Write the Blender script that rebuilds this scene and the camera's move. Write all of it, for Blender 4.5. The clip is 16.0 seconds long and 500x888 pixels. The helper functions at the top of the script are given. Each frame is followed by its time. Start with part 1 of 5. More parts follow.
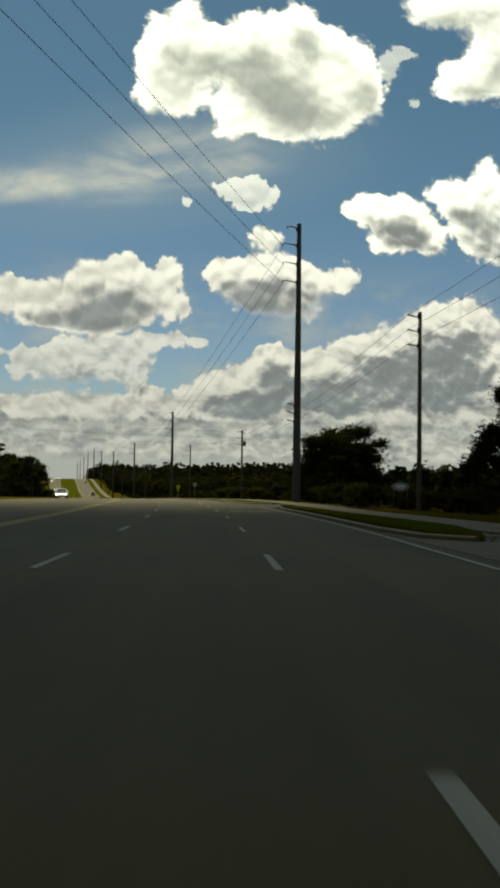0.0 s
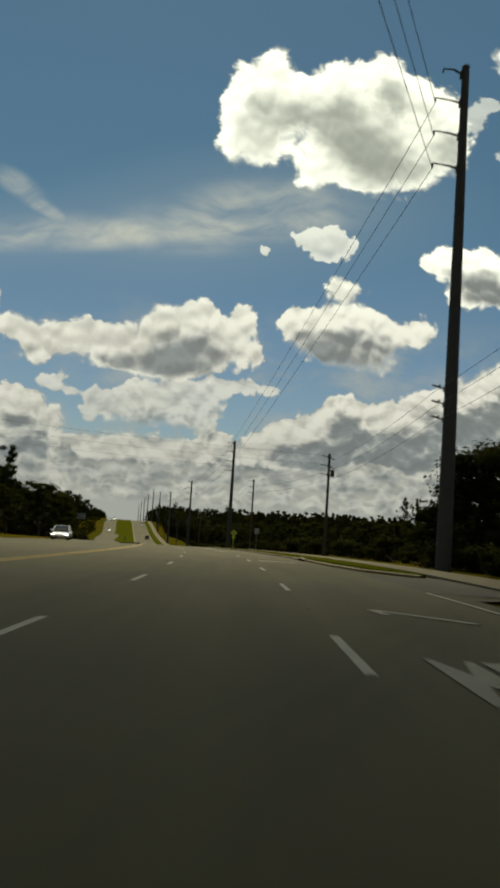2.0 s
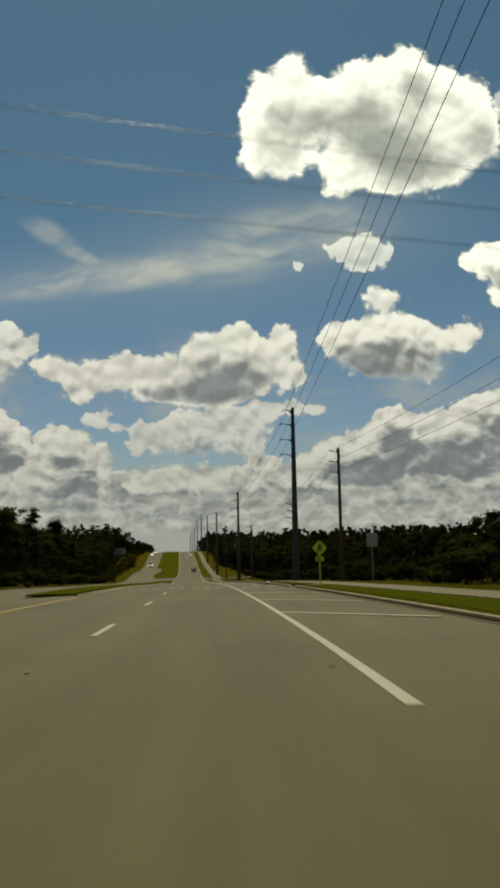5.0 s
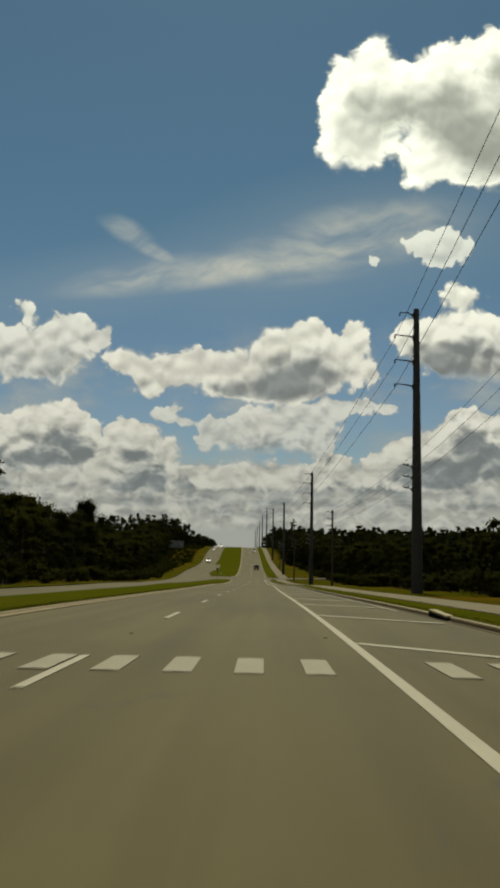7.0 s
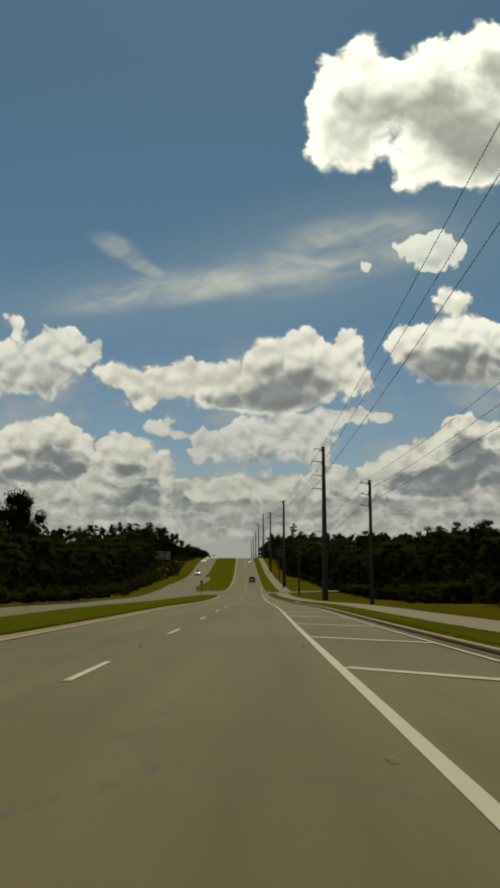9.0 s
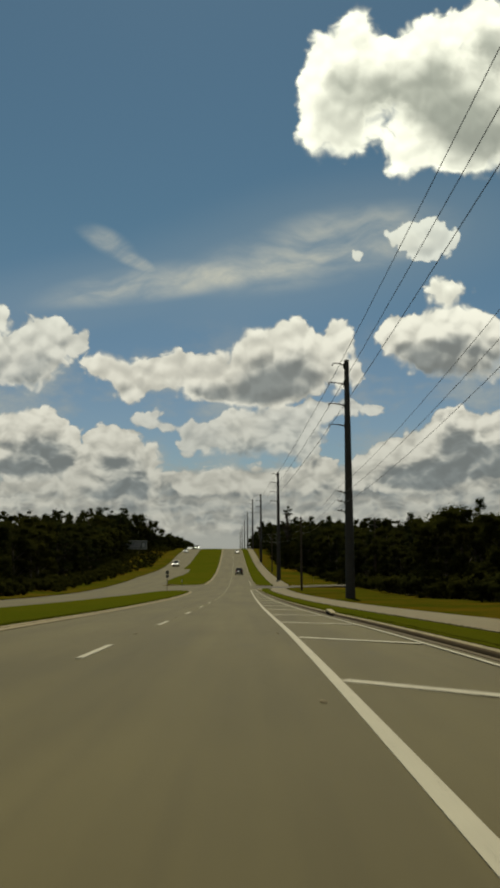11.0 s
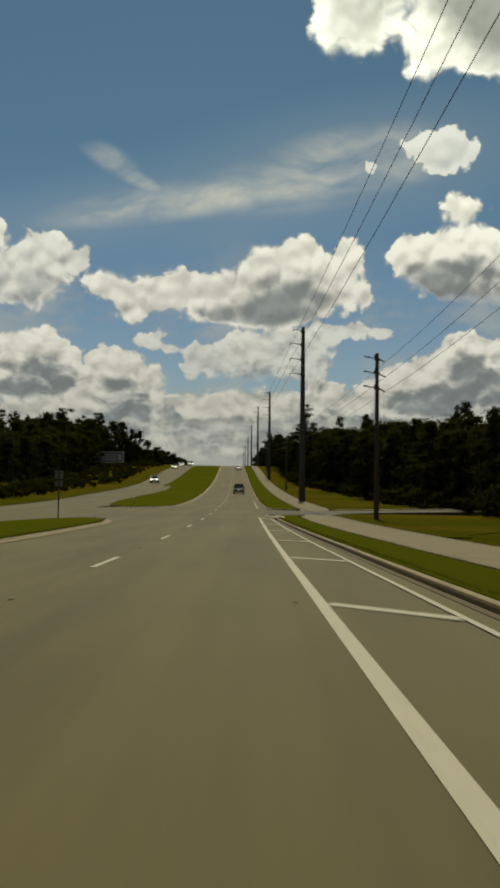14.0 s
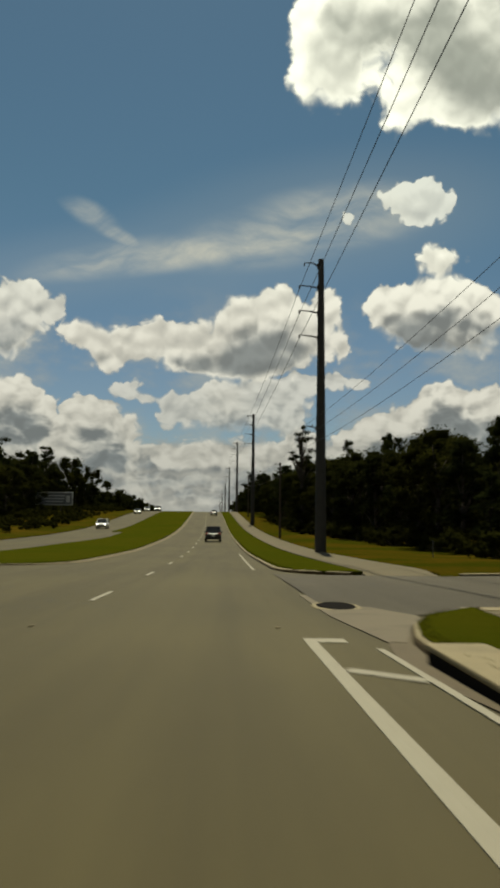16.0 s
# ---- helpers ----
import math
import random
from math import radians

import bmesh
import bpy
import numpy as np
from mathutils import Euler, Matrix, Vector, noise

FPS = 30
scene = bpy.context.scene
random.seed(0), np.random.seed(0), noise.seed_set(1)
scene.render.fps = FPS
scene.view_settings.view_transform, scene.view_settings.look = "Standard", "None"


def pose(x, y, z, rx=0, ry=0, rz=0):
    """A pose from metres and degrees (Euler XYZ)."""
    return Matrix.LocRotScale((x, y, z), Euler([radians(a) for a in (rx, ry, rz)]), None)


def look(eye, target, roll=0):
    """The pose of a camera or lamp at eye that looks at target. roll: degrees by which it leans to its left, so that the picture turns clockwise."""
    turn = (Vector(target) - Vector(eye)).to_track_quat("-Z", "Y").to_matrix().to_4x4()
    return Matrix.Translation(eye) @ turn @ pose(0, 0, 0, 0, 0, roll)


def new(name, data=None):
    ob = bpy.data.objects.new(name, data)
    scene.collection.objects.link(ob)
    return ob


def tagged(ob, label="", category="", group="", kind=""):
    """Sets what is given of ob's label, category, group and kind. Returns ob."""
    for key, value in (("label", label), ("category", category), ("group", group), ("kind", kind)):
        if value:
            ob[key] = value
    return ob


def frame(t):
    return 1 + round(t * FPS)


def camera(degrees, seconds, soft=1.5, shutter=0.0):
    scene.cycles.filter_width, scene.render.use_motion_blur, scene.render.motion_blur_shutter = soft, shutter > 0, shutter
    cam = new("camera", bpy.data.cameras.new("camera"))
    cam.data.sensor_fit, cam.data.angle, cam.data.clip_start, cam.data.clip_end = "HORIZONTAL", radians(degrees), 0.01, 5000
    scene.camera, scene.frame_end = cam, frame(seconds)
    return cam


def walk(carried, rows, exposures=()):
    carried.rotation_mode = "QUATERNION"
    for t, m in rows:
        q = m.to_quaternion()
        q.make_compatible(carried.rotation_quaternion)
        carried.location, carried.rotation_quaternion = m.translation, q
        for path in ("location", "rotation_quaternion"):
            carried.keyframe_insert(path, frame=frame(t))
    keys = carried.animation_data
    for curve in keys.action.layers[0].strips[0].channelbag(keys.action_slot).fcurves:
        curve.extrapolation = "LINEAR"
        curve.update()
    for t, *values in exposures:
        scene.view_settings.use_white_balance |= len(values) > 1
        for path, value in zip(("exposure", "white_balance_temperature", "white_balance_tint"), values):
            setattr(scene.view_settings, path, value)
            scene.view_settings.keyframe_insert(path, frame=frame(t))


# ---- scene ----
# ---- camera ----
PATH = [
    (0, 1.439, 7.527, 0.957, 92.012, -0.773, -11.086),
    (0.5, 3.087, 17.553, 0.71, 92.951, -1.663, -9.37),
    (1, 4.522, 27.61, 0.476, 93.835, -1.943, -8.415),
    (1.5, 5.817, 37.443, 0.26, 94.599, -2.783, -6.85),
    (2, 7.042, 48.663, 0.022, 95.26, -3.84, -6.704),
    (2.5, 8.269, 59.465, -0.206, 95.987, -3.19, -5.882),
    (3, 9.376, 70.213, -0.432, 96.943, -2.54, -5.649),
    (3.5, 10.299, 80.188, -0.645, 97.372, 1.355, -5.516),
    (4.125, 11.161, 93.557, -0.941, 97.151, 1.207, -4.41),
    (4.75, 11.824, 108.04, -1.275, 96.93, 1.059, -3.303),
    (5.375, 12.089, 122.664, -1.636, 96.709, 0.91, -2.196),
    (6, 11.994, 136.458, -1.997, 96.488, 0.761, -1.087),
    (6.5, 12.044, 146.903, -2.285, 96.971, -0.34, 0.071),
    (7, 12.152, 157.735, -2.597, 96.753, -1.188, 1.617),
    (7.5, 12.096, 168.807, -2.941, 98.748, -0.932, 1.563),
    (8, 12.029, 180.627, -3.352, 98.098, -0.48, 1.624),
    (8.625, 11.846, 195.178, -3.915, 97.798, -0.109, 1.492),
    (9.25, 11.659, 209.437, -4.487, 97.497, 0.262, 1.355),
    (9.875, 11.498, 223.641, -5.065, 97.197, 0.634, 1.215),
    (10.5, 11.363, 238.024, -5.631, 96.898, 1.006, 1.071),
    (11, 11.325, 249.665, -6.068, 97.251, 0.153, 0.69),
    (11.5, 11.275, 261.319, -6.522, 96.665, 2.641, -0.397),
    (12, 11.085, 272.954, -7.02, 97.042, 1.158, 0.706),
    (12.5, 10.836, 284.716, -7.557, 95.519, 1.107, 0.722),
    (13, 10.683, 296.511, -8.074, 95.008, 0.353, 0.445),
    (13.5, 10.444, 308.922, -8.585, 95.042, 0.786, -1.488),
    (14, 10.155, 321.06, -9.055, 92.199, -0.619, 0.919),
    (14.5, 9.886, 332.935, -9.486, 94.962, -1.914, 0.641),
    (15, 9.6, 344.892, -9.89, 96.504, -2.987, -0.746),
    (15.5, 9.316, 356.691, -10.236, 96.129, -3.082, -2.17),
    (16, 9.043, 368.09, -10.516, 95.729, -0.605, -0.666),
]
cam = camera(33.1, 16.0, soft=3.4, shutter=0.3)
walk(cam, [(t, pose(*p)) for t, *p in PATH], exposures=[
    (0.0, 0.22, 7200, -1.0), (1.5, 0.12, 7150, 0.0), (3.0, 0.0, 7100, 0.0), (4.5, -0.02, 7150, 0.0), (8.0, 0.0, 7150, 1.0), (16.0, 0.0, 7200, 2.0)])

# ---- sky and sun ----
SUN_UP, SUN_TURN = 60.0, -3.0  # elevation, and heading to the left of +y, degrees
world = bpy.data.worlds.new("sky")
scene.world = world
world.use_nodes = True


class Nodes:
    """Small helper to wire up a node tree."""

    def __init__(self, tree):
        self.t = tree

    def add(self, kind, **props):
        n = self.t.nodes.new(kind)
        for k, v in props.items():
            if k == "operation":
                n.operation = v
            elif k == "blend":
                n.blend_type = v
            elif k == "data_type":
                n.data_type = v
            elif k == "feature":
                n.feature = v
            elif k == "interp":
                n.interpolation_type = v
        return n

    def put(self, socket, value):
        if isinstance(value, bpy.types.NodeSocket):
            self.t.links.new(value, socket)
        elif value is not None:
            socket.default_value = value

    def math(self, op, a, b=None, c=None, clamp=False):
        n = self.add("ShaderNodeMath", operation=op)
        n.use_clamp = clamp
        for i, v in enumerate((a, b, c)):
            self.put(n.inputs[i], v)
        return n.outputs[0]

    def vec(self, op, a, b=None, c=None):
        n = self.add("ShaderNodeVectorMath", operation=op)
        for i, v in enumerate((a, b, c)):
            self.put(n.inputs[i], v)
        return n.outputs["Value"] if op in ("LENGTH", "DOT_PRODUCT") else n.outputs[0]

    def noise(self, v, scale, detail=4.0, rough=0.55, out=0):
        n = self.add("ShaderNodeTexNoise")
        self.put(n.inputs["Vector"], v)
        n.inputs["Scale"].default_value = scale
        n.inputs["Detail"].default_value = detail
        n.inputs["Roughness"].default_value = rough
        return n.outputs[out]

    def voronoi(self, v, scale, feature="F1", out=0):
        n = self.add("ShaderNodeTexVoronoi", feature=feature)
        self.put(n.inputs["Vector"], v)
        n.inputs["Scale"].default_value = scale
        return n.outputs[out]

    def ramp(self, x, lo, hi, to_lo=0.0, to_hi=1.0, smooth=True):
        n = self.add("ShaderNodeMapRange", interp="SMOOTHSTEP" if smooth else "LINEAR")
        for i, v in enumerate((x, lo, hi, to_lo, to_hi)):
            self.put(n.inputs[i], v)
        return n.outputs[0]

    def mix(self, f, a, b, blend="MIX"):
        n = self.add("ShaderNodeMix", data_type="RGBA", blend=blend)
        self.put(n.inputs[0], f)
        self.put(n.inputs[6], (*a, 1) if isinstance(a, tuple) and len(a) == 3 else a)
        self.put(n.inputs[7], (*b, 1) if isinstance(b, tuple) and len(b) == 3 else b)
        return n.outputs[2]


def blobs(n, p, rows, unit=0.05):
    """Depth inside a union of soft ellipses (centre, half size) in the plane, in units."""
    best = None
    for u, v, ru, rv in rows:
        q = n.vec("MULTIPLY_ADD", p, (1 / ru, 1 / rv, 0), (-u / ru, -v / rv, 0))
        size = math.sqrt(ru * rv)
        d = n.math("MULTIPLY_ADD", n.vec("LENGTH", q), size / unit, -size / unit)
        best = d if best is None else n.math("SMOOTH_MIN", best, d, 0.22)
    return n.math("MULTIPLY", best, -1.0)


w = Nodes(world.node_tree)
back = world.node_tree.nodes["Background"]
sky = w.add("ShaderNodeTexSky")
sky.sky_type, sky.sun_disc = "NISHITA", False
sky.sun_elevation, sky.sun_rotation = radians(SUN_UP), radians(SUN_TURN)
sky.air_density, sky.dust_density, sky.ozone_density = 1.0, 0.3, 2.0
# thin ice cloud, very high, in streaks
way = w.add("ShaderNodeTexCoord").outputs["Generated"]
xyz = w.add("ShaderNodeSeparateXYZ")
w.put(xyz.inputs[0], way)
ahead = w.math("MAXIMUM", xyz.outputs[1], 0.15)
flat = w.add("ShaderNodeCombineXYZ")
w.put(flat.inputs[0], w.math("DIVIDE", xyz.outputs[0], ahead))
w.put(flat.inputs[1], w.math("DIVIDE", xyz.outputs[2], ahead))
turn = w.add("ShaderNodeMapping")
turn.inputs["Rotation"].default_value[2] = radians(-9)
w.put(turn.inputs[0], flat.outputs[0])
wisps = blobs(w, turn.outputs[0], [(-0.08, 0.346, 0.11, 0.018), (0.01, 0.342, 0.14, 0.020), (0.09, 0.345, 0.11, 0.034), (0.17, 0.358, 0.12, 0.040)])
ridge = blobs(w, turn.outputs[0], [(-0.02, 0.338, 0.13, 0.012)])
turn2 = w.add("ShaderNodeMapping")
turn2.inputs["Rotation"].default_value[2] = radians(30)
w.put(turn2.inputs[0], flat.outputs[0])
wisps2 = blobs(w, turn2.outputs[0], [(-0.322, 0.231, 0.052, 0.008), (-0.352, 0.236, 0.030, 0.013)])
drift = w.vec("MULTIPLY_ADD", w.noise(flat.outputs[0], 6.0, 3.0, 0.5, 1), (0.10, 0.10, 0.0), turn.outputs[0])
grain = w.noise(w.vec("MULTIPLY", drift, (1.0, 3.2, 1.0)), 8.0, 6.0, 0.55)
fine = w.noise(w.vec("MULTIPLY", turn2.outputs[0], (1.0, 3.0, 1.0)), 22.0, 5.0, 0.6)
veil = w.math("MAXIMUM", w.math("MULTIPLY_ADD", w.ramp(ridge, -0.7, 0.5), 0.5, w.math("MULTIPLY", w.ramp(wisps, -0.5, 0.75), 0.75)), w.math("MULTIPLY", w.ramp(wisps2, -0.22, 0.25), 0.8))
veil = w.math("MULTIPLY", veil, w.ramp(grain, 0.30, 0.70, 0.12, 1.0))
veil = w.math("MULTIPLY", veil, w.ramp(fine, 0.2, 0.7, 0.75, 1.0))
veil = w.math("MULTIPLY_ADD", veil, 0.82, w.math("MULTIPLY", w.ramp(wisps, -2.4, 0.4), 0.11))
blue = w.mix(1.0, sky.outputs[0], w.mix(w.ramp(xyz.outputs[2], 0.12, 0.40), (0.90, 0.97, 1.06), (0.70, 0.94, 0.95)), "MULTIPLY")
# the broken cloud goes on overhead and behind
rest = w.math("MAXIMUM", w.ramp(xyz.outputs[1], 0.35, 0.1), w.ramp(xyz.outputs[2], 0.74, 0.86))
heap = w.noise(w.vec("MULTIPLY", way, (1.0, 1.0, 1.6)), 3.2, 7.0, 0.6)
rest = w.math("MULTIPLY", rest, w.ramp(heap, 0.46, 0.56))
blue = w.mix(rest, blue, w.mix(w.ramp(heap, 0.5, 0.75), (8.0, 7.8, 7.2), (4.2, 4.2, 4.1)))
w.put(back.inputs[0], w.mix(veil, blue, (10.5, 10.6, 10.0)))
back.inputs[1].default_value = 0.050

sun = new("sun", bpy.data.lights.new("sun", "SUN"))
sun.data.energy, sun.data.angle, sun.data.color = 4.8, radians(0.6), (1.0, 0.94, 0.80)
a, e = radians(SUN_TURN), radians(SUN_UP)
sun.matrix_world = look((-math.sin(a) * math.cos(e), math.cos(a) * math.cos(e), math.sin(e)), (0, 0, 0))

# ---- materials ----
def material(name, rough=0.8, metal=0.0, spec=0.3):
    m = bpy.data.materials.new(name)
    m.use_nodes = True
    n = Nodes(m.node_tree)
    b = m.node_tree.nodes["Principled BSDF"]
    b.inputs["Roughness"].default_value = rough
    b.inputs["Metallic"].default_value = metal
    b.inputs["Specular IOR Level"].default_value = spec
    return m, n, b


def place(n):
    return n.add("ShaderNodeNewGeometry").outputs["Position"]


def bump(n, b, height, dist, strength=1.0):
    k = n.add("ShaderNodeBump")
    k.inputs["Strength"].default_value = strength
    k.inputs["Distance"].default_value = dist
    n.put(k.inputs["Height"], height)
    n.put(b.inputs["Normal"], k.outputs[0])


def plain(name, col, rough=0.6, metal=0.0, spec=0.3, vary=0.15, scale=8.0):
    """One colour with a little mottling."""
    m, n, b = material(name, rough, metal, spec)
    f = n.noise(n.add("ShaderNodeTexCoord").outputs["Object"], scale, 5.0)
    dark = tuple(c * (1 - vary) for c in col)
    light = tuple(min(1, c * (1 + vary)) for c in col)
    n.put(b.inputs["Base Color"], n.mix(f, dark, light))
    n.put(b.inputs["Roughness"], n.ramp(f, 0.2, 0.8, rough - 0.08, rough + 0.08))
    return m


def asphalt_material(name, col, track=0.8):
    """Worn asphalt: aggregate, patches, wheel tracks along the lane (u is metres across)."""
    m, n, b = material(name, 0.85, 0.0, 0.25)
    p = place(n)
    uv = n.add("ShaderNodeUVMap").outputs[0]
    across = n.add("ShaderNodeSeparateXYZ")
    n.put(across.inputs[0], uv)
    grit = n.noise(p, 55.0, 3.0, 0.7)
    patch = n.noise(n.vec("MULTIPLY", uv, (0.55, 0.05, 0.0)), 1.0, 5.0, 0.6)
    blot = n.noise(p, 0.9, 6.0, 0.65)
    lane = n.math("PINGPONG", n.math("ADD", across.outputs[0], 2.6), 0.92)
    wheel = n.math("MULTIPLY", n.ramp(lane, 0.25, 0.85), n.ramp(n.noise(n.vec("MULTIPLY", uv, (0.6, 0.03, 0)), 1.0, 3.0), 0.3, 0.7, 0.2, 1.0))
    c = n.mix(grit, tuple(v * 0.72 for v in col), tuple(v * 1.28 for v in col))
    c = n.mix(n.ramp(patch, 0.35, 0.7), c, n.mix(1.0, c, (0.76, 0.75, 0.73), "MULTIPLY"))
    streak = n.noise(n.vec("MULTIPLY", uv, (2.4, 0.02, 0.0)), 1.0, 4.0, 0.6)
    c = n.mix(n.math("MULTIPLY", n.ramp(streak, 0.45, 0.7), 0.5), c, n.mix(1.0, c, (0.78, 0.77, 0.75), "MULTIPLY"))
    laid = n.noise(n.vec("MULTIPLY", uv, (0.06, 0.11, 0.0)), 1.0, 2.0, 0.5)
    c = n.mix(n.ramp(laid, 0.35, 0.65), c, n.mix(1.0, c, (0.88, 0.88, 0.86), "MULTIPLY"))
    c = n.mix(n.math("MULTIPLY", wheel, 0.5), c, n.mix(1.0, c, (track, track, track), "MULTIPLY"))
    c = n.mix(n.math("MULTIPLY", n.ramp(blot, 0.5, 0.85), 0.25), c, n.mix(1.0, c, (0.7, 0.69, 0.67), "MULTIPLY"))
    crack = n.voronoi(n.vec("ADD", n.vec("MULTIPLY", p, (0.16, 0.16, 0.0)), n.vec("MULTIPLY", n.noise(p, 0.8, 4.0, 0.6, 1), (0.35, 0.35, 0))), 1.0, "DISTANCE_TO_EDGE")
    thin = n.math("MULTIPLY", n.ramp(crack, 0.0015, 0.005, 1.0, 0.0), n.ramp(n.noise(p, 0.13, 2.0), 0.5, 0.62))
    c = n.mix(n.math("MULTIPLY", thin, 0.6), c, (0.03, 0.03, 0.03))
    n.put(b.inputs["Base Color"], c)
    bump(n, b, grit, 0.006, 0.7)
    return m


def grass_material(name, lush, dry, amount):
    m, n, b = material(name, 1.0, 0.0, 0.0)
    p = place(n)
    blade = n.noise(n.vec("MULTIPLY", p, (1, 1, 0.4)), 26.0, 5.0, 0.75)
    tuft = n.noise(p, 2.6, 5.0, 0.65)
    wide = n.noise(p, 0.11, 4.0, 0.6)
    c = n.mix(blade, tuple(v * 0.45 for v in lush), tuple(v * 1.5 for v in lush))
    d = n.mix(blade, tuple(v * 0.5 for v in dry), tuple(v * 1.4 for v in dry))
    f = n.math("MULTIPLY", n.ramp(n.math("ADD", n.math("MULTIPLY", tuft, 0.45), n.math("MULTIPLY", wide, 0.75)), 0.5, 0.75), amount)
    n.put(b.inputs["Base Color"], n.mix(f, c, d))
    bump(n, b, n.math("ADD", blade, tuft), 0.05, 0.8)
    return m


def concrete_material(name, col, joint=0.0):
    m, n, b = material(name, 0.85, 0.0, 0.25)
    p = place(n)
    f = n.noise(p, 30.0, 4.0, 0.7)
    g = n.noise(p, 1.1, 6.0, 0.65)
    c = n.mix(f, tuple(v * 0.85 for v in col), tuple(v * 1.12 for v in col))
    c = n.mix(n.math("MULTIPLY", n.ramp(g, 0.45, 0.75), 0.6), c, tuple(v * 0.55 for v in col))
    if joint:
        uv = n.add("ShaderNodeSeparateXYZ")
        n.put(uv.inputs[0], n.add("ShaderNodeUVMap").outputs[0])
        gap = n.math("PINGPONG", uv.outputs[1], joint / 2)
        c = n.mix(n.math("MULTIPLY", n.ramp(gap, 0.008, 0.03, 1.0, 0.0), 0.7), c, tuple(v * 0.25 for v in col))
    n.put(b.inputs["Base Color"], c)
    bump(n, b, f, 0.004, 0.6)
    return m


def paint_material(name, col):
    """Road paint, worn through to the asphalt in places."""
    m, n, b = material(name, 0.75, 0.0, 0.3)
    p = place(n)
    worn = n.noise(p, 14.0, 6.0, 0.75)
    dirt = n.noise(p, 1.7, 4.0)
    c = n.mix(n.ramp(worn, 0.58, 0.70), col, tuple(v * 0.3 for v in col))
    c = n.mix(n.math("MULTIPLY", dirt, 0.45), c, tuple(v * 0.5 for v in col))
    n.put(b.inputs["Base Color"], c)
    bump(n, b, worn, 0.003, 0.5)
    return m


def leaf_material(name, col, pale):
    m, n, b = material(name, 0.9, 0.0, 0.0)
    geo = n.add("ShaderNodeNewGeometry")
    each = geo.outputs["Random Per Island"]
    whole = n.add("ShaderNodeObjectInfo").outputs["Random"]
    c = n.mix(each, tuple(v * 0.8 for v in col), pale)
    c = n.mix(n.math("MULTIPLY", whole, 0.5), c, n.mix(1.0, c, (0.75, 0.62, 0.5), "MULTIPLY"))
    n.put(b.inputs["Base Color"], c)
    glow = n.add("ShaderNodeBsdfTranslucent")
    n.put(glow.inputs[0], c)
    both = n.add("ShaderNodeMixShader")
    n.put(both.inputs[0], 0.42)
    n.put(both.inputs[1], b.outputs[0])
    n.put(both.inputs[2], glow.outputs[0])
    n.put([k for k in m.node_tree.nodes if k.type == "OUTPUT_MATERIAL"][0].inputs[0], both.outputs[0])
    return m


def bark_material(name, col):
    m, n, b = material(name, 0.9, 0.0, 0.15)
    p = n.add("ShaderNodeTexCoord").outputs["Object"]
    f = n.noise(n.vec("MULTIPLY", p, (1, 1, 0.12)), 14.0, 5.0, 0.7)
    n.put(b.inputs["Base Color"], n.mix(f, tuple(v * 0.4 for v in col), tuple(v * 1.4 for v in col)))
    bump(n, b, f, 0.02)
    return m


def glass_material(name, col):
    m, n, b = material(name, 0.06, 0.0, 0.6)
    n.put(b.inputs["Base Color"], (*col, 1))
    return m


def glow_material(name, col, strength):
    m, n, b = material(name, 0.3)
    n.put(b.inputs["Base Color"], (*col, 1))
    n.put(b.inputs["Emission Color"], (*col, 1))
    b.inputs["Emission Strength"].default_value = strength
    return m


ASPHALT = asphalt_material("worn_asphalt", (0.0732, 0.0602, 0.0222))
DRIVE = asphalt_material("driveway_asphalt", (0.062, 0.052, 0.032), 0.95)
GRASS = grass_material("mown_grass", (0.040, 0.047, 0.0035), (0.060, 0.053, 0.005), 0.45)
MEADOW = grass_material("rough_grass", (0.030, 0.034, 0.0025), (0.072, 0.044, 0.005), 0.9)
CONCRETE = concrete_material("kerb_concrete", (0.225, 0.188, 0.108))
PATHWAY = concrete_material("path_concrete", (0.103, 0.083, 0.041), 3.0)
GUTTER = concrete_material("gutter_concrete", (0.150, 0.118, 0.062))
DIRT = concrete_material("bare_dirt", (0.095, 0.074, 0.043))
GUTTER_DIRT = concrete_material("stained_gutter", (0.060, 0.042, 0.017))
KERB_FACE = concrete_material("dirt_and_shade_kerb_face", (0.082, 0.054, 0.019))
LAWN = grass_material("patchy_lawn", (0.034, 0.036, 0.003), (0.064, 0.045, 0.006), 0.8)
WHITE_WORN = paint_material("worn_white_road_paint", (0.205, 0.187, 0.132))
WHITE = paint_material("white_road_paint", (0.275, 0.255, 0.19))
YELLOW = paint_material("yellow_road_paint", (0.30, 0.20, 0.04))
STEEL = plain("weathered_steel", (0.060, 0.054, 0.047), 0.75, 0.1, 0.2, 0.35, 2.0)
ZINC = plain("galvanised_steel", (0.22, 0.22, 0.21), 0.5, 0.8, 0.4)
WOODPOLE = bark_material("tarred_wood", (0.075, 0.055, 0.04))
PORCELAIN = plain("grey_porcelain", (0.13, 0.12, 0.12), 0.3)
CABLE = plain("dull_aluminium_cable", (0.05, 0.05, 0.055), 0.5, 0.6)
LEAF = leaf_material("dark_leaves", (0.019, 0.022, 0.006), (0.024, 0.027, 0.007))
LEAF2 = leaf_material("olive_leaves", (0.024, 0.027, 0.006), (0.031, 0.033, 0.007))
NEEDLE = leaf_material("pine_needles", (0.017, 0.022, 0.008), (0.023, 0.029, 0.009))
BARK = bark_material("grey_brown_bark", (0.055, 0.044, 0.033))
SIGN_YELLOW = plain("yellow_green_sheeting", (0.50, 0.55, 0.03), 0.45, 0, 0.4, 0.08)
SIGN_BLACK = plain("black_sheeting", (0.012, 0.012, 0.012), 0.5)
